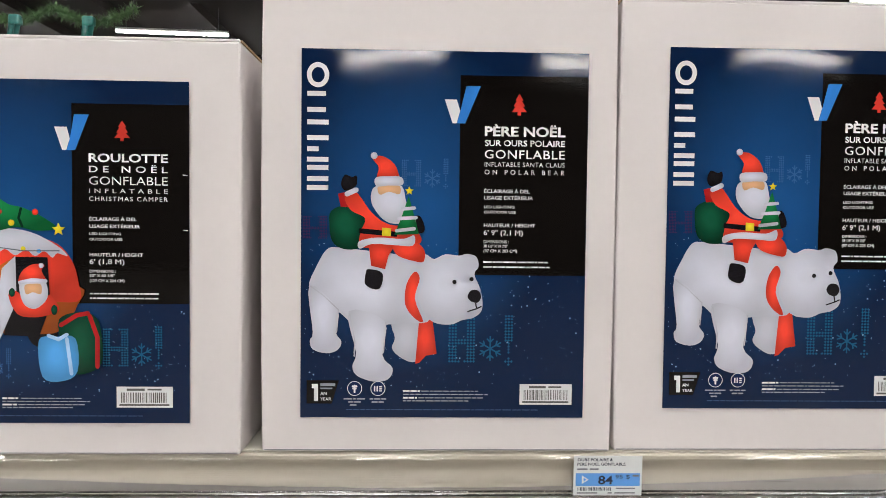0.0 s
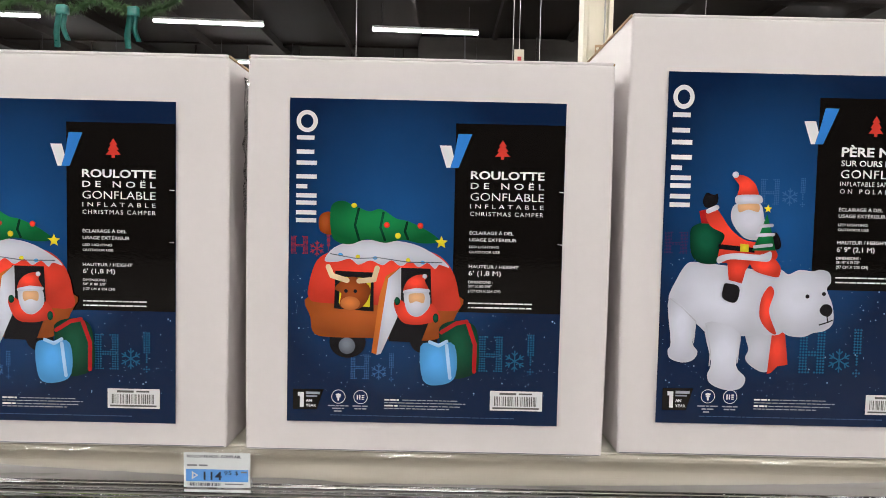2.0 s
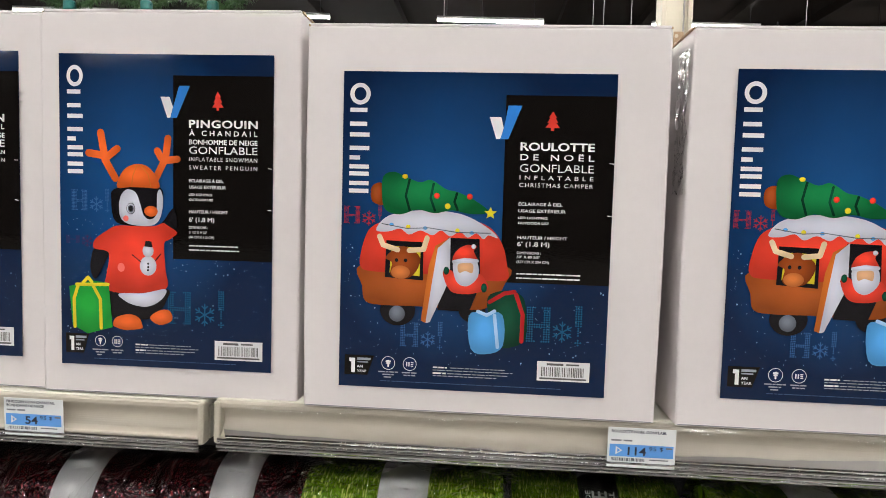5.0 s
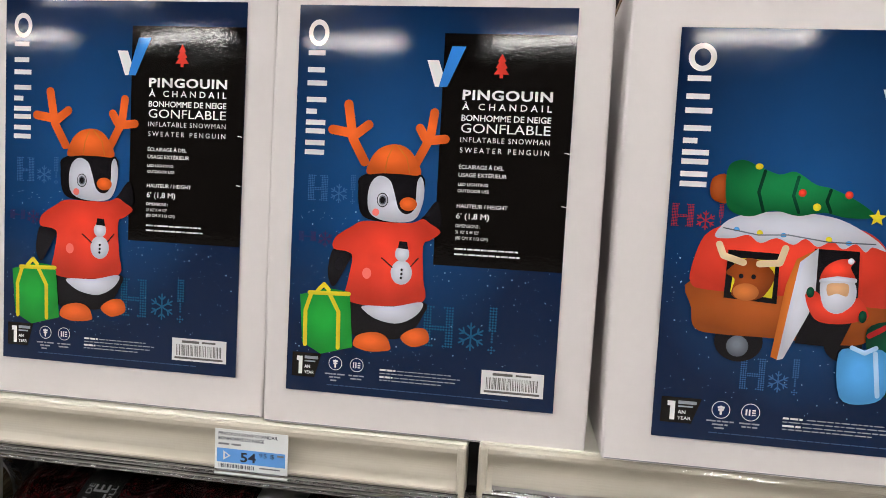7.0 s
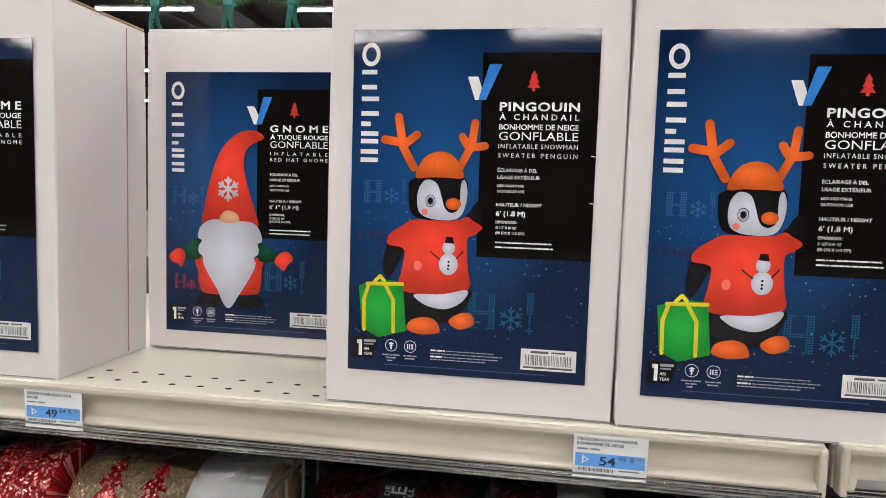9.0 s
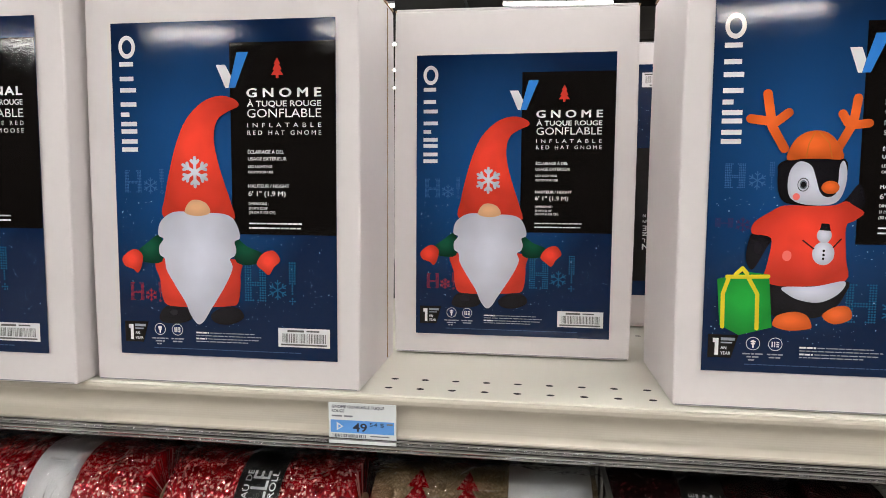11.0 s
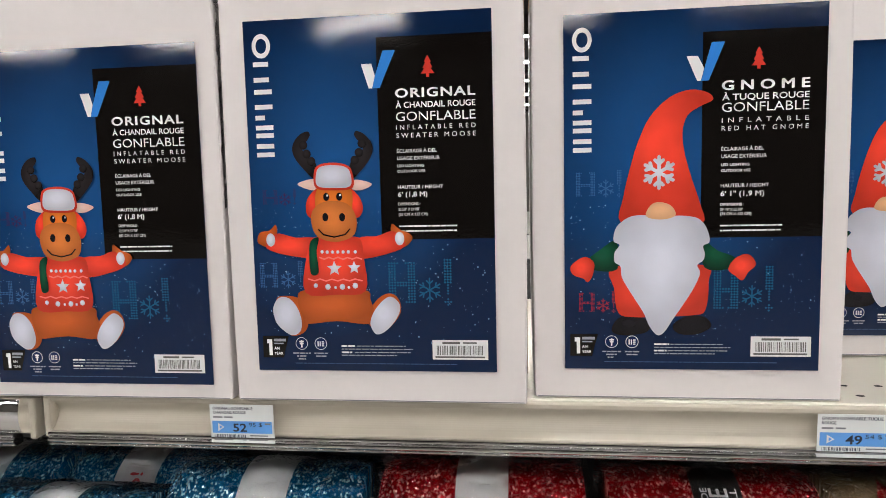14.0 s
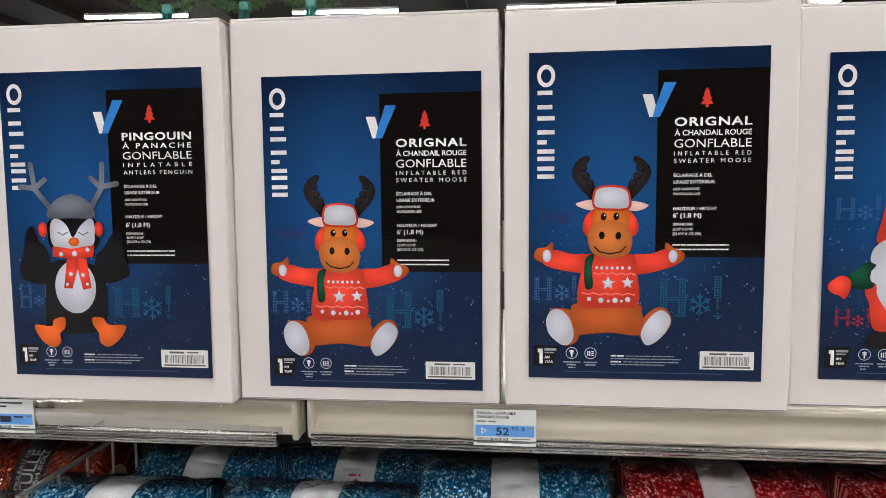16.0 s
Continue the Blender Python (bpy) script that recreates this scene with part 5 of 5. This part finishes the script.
    part("front_fold", box(x0, x1, SHELF_FRONT + 0.0075, SHELF_FRONT + 0.0155, z - 0.036, z - 0.0065, 0.001), SHELF_PAINT, sh)
    # price rail: rolled top bead, hollow face and kicked-out foot
    f = SHELF_FRONT
    hollow = [(f - 0.003 + 0.0075 * math.sin(math.pi * min(1.0, 0.06 + 0.97 * i / 14)) ** 0.7, z - 0.0078 - 0.0215 * i / 14) for i in range(15)]
    prof = [(f + 0.009, z - 0.0012), (f - 0.002, z - 0.0012), (f - 0.0036, z - 0.0018), (f - 0.0044, z - 0.003), (f - 0.0044, z - 0.0055), (f - 0.0038, z - 0.007)] + hollow + [(f - 0.0042, z - 0.0302), (f - 0.0048, z - 0.0312), (f - 0.0035, z - 0.0325), (f + 0.009, z - 0.034)]
    part("price_rail", sweep(prof, x0 + 0.002, x1 - 0.002), RAIL_PVC, sh)
    # bright trim below the rail: two rolled beads with a groove between
    beads = [(f + 0.003, z - 0.0318)]
    for mid, r in ((0.0335, 0.0022), (0.0385, 0.0024), (0.0422, 0.0012)):
        beads += [(f - 0.0052 - 1.3 * r * math.sin(math.pi * k / 8), z - mid + r * math.cos(math.pi * k / 8)) for k in range(9)]
    beads.append((f + 0.003, z - 0.0425))
    part("rail_trim", sweep(beads, x0 + 0.004, x1 - (0.02 if x0 < -2.5 else 0.004)), CHROME, sh, "worn bright trim strip")
    for x in (x0, x1 - 0.006):
        part("end_cap", box(x, x + 0.006, f - 0.0065, f + 0.006, z - 0.037, z - 0.001, 0.0022), RAIL_PVC, sh)
    return sh


def rail_cover(x0, x1, z):
    bm = bmesh.new()
    f, n = SHELF_FRONT, 14
    prof = [(f - 0.0048 - 0.003 * math.sin(math.pi * i / n), z - 0.003 - 0.0285 * i / n) for i in range(n + 1)]
    a = [bm.verts.new((x0, y, q)) for y, q in prof]
    b = [bm.verts.new((x1, y, q)) for y, q in prof]
    for i in range(n):
        bm.faces.new((a[i], b[i], b[i + 1], a[i + 1]))
    return bm


for i, (x0, x1, z) in enumerate(SECTIONS):
    sh = shelf_board(x0, x1, z)
    if i != 1:
        part("rail_cover", rail_cover(x0 + 0.01, x1 - (0.014 if i else 0.01), z), RAIL_COVER, sh, "clear curved plastic cover", True)

# punched holes in the bare part of the deck: flat discs coloured as their inner shade
deck = [o for o in bpy.data.objects if o.name.startswith("shelf_deck")][1]
bm = bmesh.new()
for row, y in enumerate((0.507, 0.532, 0.735)):
    for k in range(-2, 12):
        cx = -1.381 + 0.0254 * k
        q = [bm.verts.new((cx + 0.0032 * math.cos(a), y + 0.0024 * math.sin(a), 1.2755 + 0.0003)) for a in (2 * math.pi * j / 12 for j in range(12))]
        bm.faces.new(q)
part("punched_holes", bm, HOLE, deck)

# gondola back, uprights and lower shelf
g = thing("gondola", "dark steel gondola carrying the shelves", "gondola")
for x in (-3.3, -2.0305, -0.793, 0.75):
    part("post", box(x - 0.012, x + 0.012, 0.94, 0.97, 0.0, 1.42, 0.002), DARK_STEEL, g)
part("back_panel", box(-3.3, 0.75, 0.9705, 0.98, 0.0, 1.33, 0.001), DARK_STEEL, g)
part("plinth", box(-3.3, 0.75, 0.44, 0.939, 0.0, 0.14, 0.004), DARK_STEEL, g)
low = thing("lower_shelf", "dark lower shelf under the ribbon rolls", "shelf")
part("deck", box(-3.3, 0.75, 0.42, 0.94, 1.035, 1.05, 0.002), DARK_STEEL, low)
part("front_lip", box(-3.3, 0.75, 0.412, 0.4195, 1.01, 1.06, 0.002), RAIL_PVC, low)
for x in (-2.0305, -0.793):
    part("bracket", box(x - 0.004, x + 0.004, 0.5, 0.94, 0.96, 1.0345, 0.001), DARK_STEEL, low)


# ---- price tags ----
def price_tag(x, z, top, price, cents):
    w, h, f = 0.0527, 0.0322, SHELF_FRONT - 0.0085
    tg = thing("price_tag", "white and blue paper price tag in the shelf rail", "price tag", "price tags")
    part("tag_card", box(-w / 2, w / 2, 0, 0.0004, -h, 0), PAPER, tg)
    s = Sheet(w, h, tg)

    def lay(ob):
        for o in ob if isinstance(ob, list) else [ob]:
            o.location = (0, -0.0001, -h / 2)
    lay(s.rects("blue_band", [(0.03, 0.42, 0.97, 0.73)], TAG_BLUE))
    for i, words in enumerate(top):
        lay(s.text("tag_text", words, 0.05, 0.05 + min(0.9, 0.037 * len(words)), 0.09 + 0.105 * i, 0.075 if i < 2 else 0.055, TAG_INK, 0.025))
    lay(s.poly("arrow_mark", [(0.12, 0.47), (0.22, 0.575), (0.12, 0.68)], PAPER, 0))
    lay(s.poly("arrow_core", [(0.145, 0.525), (0.19, 0.575), (0.145, 0.625)], TAG_BLUE, 0))
    lay(s.rects("tag_small_print", [(0.05, 0.3, 0.2, 0.34), (0.23, 0.3, 0.36, 0.34)], TAG_GREY))
    if not price:
        lay(s.rects("tag_bar", [(0.36, 0.48, 0.57, 0.67), (0.62, 0.48, 0.8, 0.53), (0.05, 0.07, 0.8, 0.12), (0.05, 0.18, 0.5, 0.23)], TAG_INK))
    else:
        lay(s.text("price_text", price, 0.36 - 0.06 * (len(price) - 2), 0.57, 0.575, 0.22, TAG_INK, 0.02))
        lay(s.text("price_text", cents, 0.61, 0.82, 0.5, 0.1, TAG_INK))
    lay(s.rects("tag_small_print", [(0.86, 0.46, 0.95, 0.5)], TAG_GREY))
    rnd = random.Random(len(price) + len(top))
    u, bars = 0.06, []
    while u < 0.55:
        w2 = rnd.choice((0.006, 0.011))
        bars.append((u, 0.76, u + w2, 0.84))
        u += w2 + rnd.choice((0.006, 0.012))
    lay(s.rects("tag_barcode", bars, TAG_INK, True))
    lay(s.rects("tag_small_print", [(0.05, 0.88, 0.35, 0.91), (0.5, 0.88, 0.56, 0.91), (0.6, 0.88, 0.9, 0.91), (0.62, 0.77, 0.9, 0.8)], TAG_GREY, True))
    tg.matrix_basis = pose(x + w / 2, f, z, 1.5, 0, 0)
    return tg


TAGS = [(0.1170, 1.2765, ["OURS POLAIRE &", "PERE NOEL GONFLABLE"], "84", "95 $"),
        (-0.4650, 1.2738, ["ROULOTTE NOEL GONFLABL"], "114", "95 $"),
        (-0.9715, 1.2717, ["PINGOUIN GONF CHANDAIL", "BONHOMME DE NEIGE"], "54", "95 $"),
        (-1.4220, 1.2706, ["GNOME GONFLABLE TUQUE", "ROUGE"], "49", "54 $"),
        (-1.8797, 1.2700, ["ORIGNAL GONFLABLE", "CHANDAIL ROUGE"], "52", "95 $"),
        (-2.3367, 1.2675, [], "", "")]
for x, z, top, price, cents in TAGS:
    price_tag(x, z, [w for w in top if w], price, cents)


# ---- ribbon mesh rolls on the lower shelf ----
def roll_profile(length, r, seed, bm=None):
    rnd = random.Random(seed)
    bm = bmesh.new()
    nx, na = 26, 32
    rings = []
    for i in range(nx + 1):
        x = -length / 2 + length * i / nx
        e = min(i, nx - i)
        rr = r * (0.93 + 0.07 * min(1.0, e / 2)) + rnd.uniform(-1, 1) * 0.0007
        rings.append([bm.verts.new((x, rr * math.cos(a), rr * math.sin(a))) for a in (2 * math.pi * k / na for k in range(na))])
    for p, q in zip(rings, rings[1:]):
        for k in range(na):
            bm.faces.new((p[k], q[k], q[(k + 1) % na], p[(k + 1) % na]))
    for ring, flip in ((rings[0], False), (rings[-1], True)):
        inner = [bm.verts.new((v.co.x, v.co.y * 0.4, v.co.z * 0.4)) for v in ring]
        for k in range(na):
            f = (ring[k], ring[(k + 1) % na], inner[(k + 1) % na], inner[k])
            bm.faces.new(f if not flip else tuple(reversed(f)))
        bm.faces.new(inner if not flip else list(reversed(inner)))
    bmesh.ops.recalc_face_normals(bm, faces=bm.faces)
    return bm


def shell(x0, x1, r, thick, na=40, crumple=0.0, seed=0):
    rnd = random.Random(seed)
    bm = bmesh.new()
    nx = 14 if crumple else 1
    rings = []
    for i in range(nx + 1):
        x = x0 + (x1 - x0) * i / nx
        ring = []
        for k in range(na):
            a = 2 * math.pi * k / na
            rr = r + crumple * noise.noise(Vector((x * 45, math.cos(a) * 2.4 + seed, math.sin(a) * 2.4)))
            ring.append(bm.verts.new((x, rr * math.cos(a), rr * math.sin(a))))
        rings.append(ring)
    for p, q in zip(rings, rings[1:]):
        for k in range(na):
            bm.faces.new((p[k], q[k], q[(k + 1) % na], p[(k + 1) % na]))
    bmesh.ops.recalc_face_normals(bm, faces=bm.faces)
    if thick:
        bmesh.ops.solidify(bm, geom=list(bm.faces), thickness=-thick)
    return bm


COLOUR_WORDS = {"teal": "teal blue", "red": "bright red", "maroon": "dark maroon", "green": "lime green", "copper": "copper red", "jute": "beige jute", "brown": "dark brown"}


def mesh_roll(x0, x1, y, z, r, foil, band, mark=None, seed=1, wrap=True, band_at=None, spin=0.0):
    length = x1 - x0
    ro = thing("ribbon_mesh_roll", f"roll of {COLOUR_WORDS[foil]} glitter ribbon mesh in clear wrap", "ribbon roll", "ribbon rolls")
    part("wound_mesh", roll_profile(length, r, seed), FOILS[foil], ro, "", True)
    b0, b1 = band_at or ((-0.016, 0.02) if band == "black" else (-0.02, 0.022))
    bd = part("paper_band", shell(b0, b1, r + 0.0012, 0.0006), BAND_BLACK if band == "black" else BAND_PAPER, ro, "black paper band" if band == "black" else "white paper band", True)
    part("core", tube([(-length / 2 - 0.001, 0, 0), (length / 2 + 0.001, 0, 0)], r * 0.39, 20), KRAFT, ro, "brown cardboard core")
    if mark:
        # words wrapped round the band
        s = Sheet(0.05, b1 - b0, bd)
        for words, p, hv, ink_m in mark:
            ob = s.text("band_text", words, *((0.1, 0.8) if ink_m == BAND_RED else (0.0, 1.0)), 0.5, hv, ink_m, 0.01)
            for v in ob.data.vertices:
                a = radians(146) - v.co.x / (r + 0.002)
                h = v.co.z
                v.co = Vector((b0 + (b1 - b0) * p - h, math.cos(a) * (r + 0.0022), math.sin(a) * (r + 0.0022)))
    if foil == "jute":
        # red trees printed across the ribbon
        for cx in (-0.052, -0.012):
            for turn_at in (40, 110, 180):
                bm = bmesh.new()
                for lift, half, low in ((0.0, 0.016, -0.012), (0.012, 0.0125, 0.002), (0.024, 0.009, 0.016)):
                    pts = [(cx - half, low), (cx + half, low), (cx + half * 0.5, low + 0.009), (cx, low + 0.02), (cx - half * 0.5, low + 0.009)]
                    bm.faces.new([bm.verts.new((x, -(r + 0.0009 + lift * 0.01) * math.cos(radians(turn_at) + q / r), (r + 0.0009 + lift * 0.01) * math.sin(radians(turn_at) + q / r))) for x, q in pts])
                part("printed_tree", bm, FOILS["red"], ro, "red printed tree")
    if wrap:
        part("clear_wrap", shell(-length / 2 - 0.004, length / 2 + 0.004, r + 0.0035, 0, 40, 0.0026, seed), FILM, ro, "crumpled clear plastic wrap", True)
    ro.matrix_basis = pose((x0 + x1) / 2, y, z, spin, 0, 0)
    return ro


HI = [("Ho!", 0.5, 0.33, BAND_RED)]
TULLE = [("TULLE", 0.5, 0.42, BAND_PAPER), ("ROULEAU DE", 0.22, 0.15, BAND_PAPER), ("MESH ROLL", 0.82, 0.15, BAND_PAPER)]
ROLLS = [
    (-0.150, 0.005, 0.540, 1.1515, "brown", "black", None), (0.03, 0.19, 0.540, 1.1515, "maroon", "black", None),
    (-0.372, -0.204, 0.530, 1.1595, "green", "white", HI), (-0.535, -0.380, 0.590, 1.1380, "green", "black", TULLE), (-0.717, -0.545, 0.528, 1.1595, "green", "white", None),
    (-0.875, -0.725, 0.590, 1.1380, "maroon", "white", None), (-1.035, -0.880, 0.590, 1.1330, "maroon", "white", None), (-1.2, -1.045, 0.600, 1.1280, "maroon", "black", TULLE),
    (-1.395, -1.215, 0.535, 1.1515, "jute", "white", None, (0.02, 0.085)), (-1.565, -1.408, 0.528, 1.1565, "red", "black", TULLE), (-1.748, -1.583, 0.528, 1.1565, "red", "white", None),
    (-1.928, -1.763, 0.525, 1.1535, "teal", "white", None), (-2.085, -1.935, 0.610, 1.1260, "teal", "white", HI), (-2.250, -2.095, 0.610, 1.1260, "teal", "white", None),
    (-2.10, -1.94, 0.490, 1.1395, "teal", "white", None), (-2.285, -2.125, 0.485, 1.1395, "teal", "white", None),
    (-2.45, -2.30, 0.620, 1.1260, "copper", "black", TULLE), (-2.62, -2.46, 0.620, 1.1260, "copper", "white", None), (-2.43, -2.27, 0.490, 1.1165, "red", "white", None),
]
for i, (x0, x1, y, z, foil, band, mark, *where) in enumerate(ROLLS):
    mesh_roll(x0, x1, y, z, 0.05, foil, band, mark, i + 1, True, *where)

# wire dividers of the lower shelf
for x in (-2.262, -1.2075):
    d = thing("wire_divider", "zinc wire divider between ribbon rolls", "wire divider", "wire dividers")
    part("top_wire", tube([(x, 0.43, 1.2), (x, 0.9, 1.2)], 0.0022), WIRE, d)
    for k in range(12):
        y = 0.44 + 0.04 * k
        part("cross_wire", tube([(x, y, 1.05), (x, y, 1.2)], 0.0014, 6), WIRE, d)

# ---- the hall ----
tagged(finish("floor", box(-30, 30, -32, 40, -0.2, 0.0), FLOOR), "polished pale store floor", "floor", kind="structure")
CEIL = 6.3
bm = box(-30, 30, -32, 40, CEIL, CEIL + 0.2)
for k in range(12):
    y = -30 + 6.1 * k
    box(-30, 30, y - 0.12, y + 0.12, CEIL - 0.55, CEIL - 0.45, bm=bm)
    box(-30, 30, y - 0.12, y + 0.12, CEIL - 0.05, CEIL, bm=bm)
    for j in range(40):
        x = -30 + 1.5 * j
        box(x - 0.02, x + 0.02, y - 0.02, y + 0.02, CEIL - 0.46, CEIL - 0.04, bm=bm)
for k in range(30):
    x = -29 + 2.0 * k
    box(x - 0.05, x + 0.05, -32, 40, CEIL - 0.22, CEIL, bm=bm)
tagged(finish("ceiling", bm, CEILING), "dark painted metal roof deck with joists", "ceiling", kind="structure")
for name, b in (("wall_north", (-30, 30, 40, 40.3)), ("wall_south", (-30, 30, -20.3, -20)), ("wall_west", (-30.3, -30, -32, 40)), ("wall_east", (30, 30.3, -32, 40))):
    tagged(finish(name, box(*b, 0, CEIL), WALL), "plain dim store wall", "wall", kind="structure")


def ceiling_light():
    li = thing("ceiling_light", "white batten ceiling light with two lit tubes", "ceiling light", "ceiling lights")
    part("housing", box(-1.22, 1.22, -0.05, 0.05, 0.03, 0.09, 0.006), HOUSING, li)
    for x in (-1.21, 0.01):
        part("light_tube", box(x, x + 1.2, -0.045, 0.045, -0.018, 0.028, 0.008), TUBE, li, "lit white tube")
    for x in (-1.0, 1.0):
        part("hanger", tube([(x, 0, 0.09), (x, 0, 0.6)], 0.006, 6), DARK_STEEL, li)
    return li


LAMP_Z, SLANT = 5.7, radians(3.4)
lamp = None
for j in range(-8, 6):
    for i in range(-4, 5):
        x, y = -0.75 + 4.9 * i, 15.0 + 3.8 * j
        px, py = -0.75 + (x + 0.75) * math.cos(SLANT) , y + (x + 0.75) * math.sin(SLANT)
        m = pose(px, py, LAMP_Z, 0, 0, math.degrees(SLANT))
        if lamp is None:
            lamp = ceiling_light()
            lamp.matrix_basis = m
        else:
            copy_thing(lamp, m)

# building column, thin posts and hanging wires
c = thing("building_column", "cream painted steel building column", "column")
part("web", box(1.69, 1.97, 9.04, 9.3, 0, CEIL, 0.01), COLUMN_PAINT, c)
part("flange", box(1.625, 1.69, 9.0, 9.34, 0, CEIL, 0.012), COLUMN_PAINT, c)
part("flange", box(1.97, 2.035, 9.0, 9.34, 0, CEIL, 0.012), COLUMN_PAINT, c)
part("conduit", tube([(1.92, 9.02, 0), (1.92, 9.02, CEIL)], 0.012, 8), WIRE, c)
for x in (-1.015, 0.29, 0.512, 1.88):
    tagged(finish("hanging_wire", tube([(x, 5.4, 2.3), (x, 5.4, CEIL)], 0.0032, 6), WIRE), "thin steel wire hanging from the roof", "wire", "hanging wires")
sg = thing("hanging_sign", "small red and white sign hung on a wire", "sign")
part("board", box(0.78, 0.93, 9.98, 10.0, 3.55, 4.05, 0.004), COLUMN_PAINT, sg)
part("red_panel", box(0.83, 0.89, 9.972, 9.979, 3.84, 3.94), BAND_RED, sg)
part("cord", tube([(0.855, 9.99, 4.05), (0.855, 9.99, CEIL)], 0.005, 6), WIRE, sg)
pl = thing("hanging_board", "tan board with pale round cut-outs hung beside the column", "sign")
part("board", box(1.77, 1.9, 8.9, 8.92, 3.3, 3.86, 0.006), KRAFT, pl, "tan wooden board")
part("bracket", box(1.81, 1.85, 8.92, 9.042, 3.55, 3.6, 0.003), DARK_STEEL, pl)
for k in range(5):
    for j in range(2):
        disc = bmesh.new()
        bmesh.ops.create_cone(disc, cap_ends=True, segments=12, radius1=0.024, radius2=0.024, depth=0.006, matrix=pose(1.806 + 0.06 * j, 8.896, 3.8 - 0.1 * k - 0.05 * j, 90))
        part("disc", disc, COLUMN_PAINT, pl, "pale round disc")

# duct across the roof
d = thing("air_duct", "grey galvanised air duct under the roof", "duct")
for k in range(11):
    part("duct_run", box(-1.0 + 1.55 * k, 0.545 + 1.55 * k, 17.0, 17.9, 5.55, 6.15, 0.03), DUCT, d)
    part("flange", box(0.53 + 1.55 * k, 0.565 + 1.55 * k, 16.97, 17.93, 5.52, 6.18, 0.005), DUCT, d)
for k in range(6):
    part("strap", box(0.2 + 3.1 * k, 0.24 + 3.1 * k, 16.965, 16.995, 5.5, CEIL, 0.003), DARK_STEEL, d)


# garland with teal bows
def garland():
    ga = thing("garland", "green needle garland with teal satin bows hung under the roof", "garland")
    rnd = random.Random(5)
    bm = bmesh.new()
    pts = []
    for k in range(61):
        f = k / 60
        pts.append(Vector((-7.6 + 3.4 * f, 9.5, 4.53 - 0.2 * math.sin(math.pi * ((f * 3) % 1)))))
    for p in pts:
        for _ in range(60):
            a, b = rnd.uniform(0, 2 * math.pi), rnd.uniform(-1, 1)
            d = Vector((b, math.cos(a), math.sin(a))).normalized()
            q = p + Vector((rnd.uniform(-0.03, 0.03), 0, 0))
            e = q + d * rnd.uniform(0.08, 0.17)
            side = d.cross(Vector((rnd.random(), rnd.random(), rnd.random()))).normalized() * 0.008
            vs = [bm.verts.new(v) for v in (q - side, q + side, e)]
            bm.faces.new(vs)
    part("needles", bm, GARLAND, ga)
    for x in (-7.6, -6.47, -5.33, -4.2):
        part("hanging_cord", tube([(x, 9.5, 4.4), (x, 9.5, CEIL)], 0.006, 6), DARK_STEEL, ga)
    for x in (-7.0, -5.8, -4.78):
        for dx, w, ln in ((-0.07, 0.09, 0.52), (0.06, 0.08, 0.42)):
            bm = bmesh.new()
            n = 10
            rows = []
            for i in range(n + 1):
                f = i / n
                y = 9.38 + 0.03 * math.sin(5 * f + dx * 40)
                cx = x + dx * (0.4 + 0.8 * f) + 0.015 * math.sin(7 * f)
                rows.append([bm.verts.new((cx + w / 2 * s, y - 0.02 * (s * s), 4.3 - ln * f)) for s in (-1, -0.3, 0.3, 1)])
            for r, s in zip(rows, rows[1:]):
                for k in range(3):
                    bm.faces.new((r[k], r[k + 1], s[k + 1], s[k]))
            bmesh.ops.solidify(bm, geom=list(bm.faces), thickness=0.004)
            part("bow_tail", bm, TEAL, ga, "teal satin bow tail", True)
        part("bow_knot", box(x - 0.08, x + 0.08, 9.33, 9.45, 4.24, 4.38, 0.03), TEAL, ga, "teal satin knot", True)
    return ga


garland()
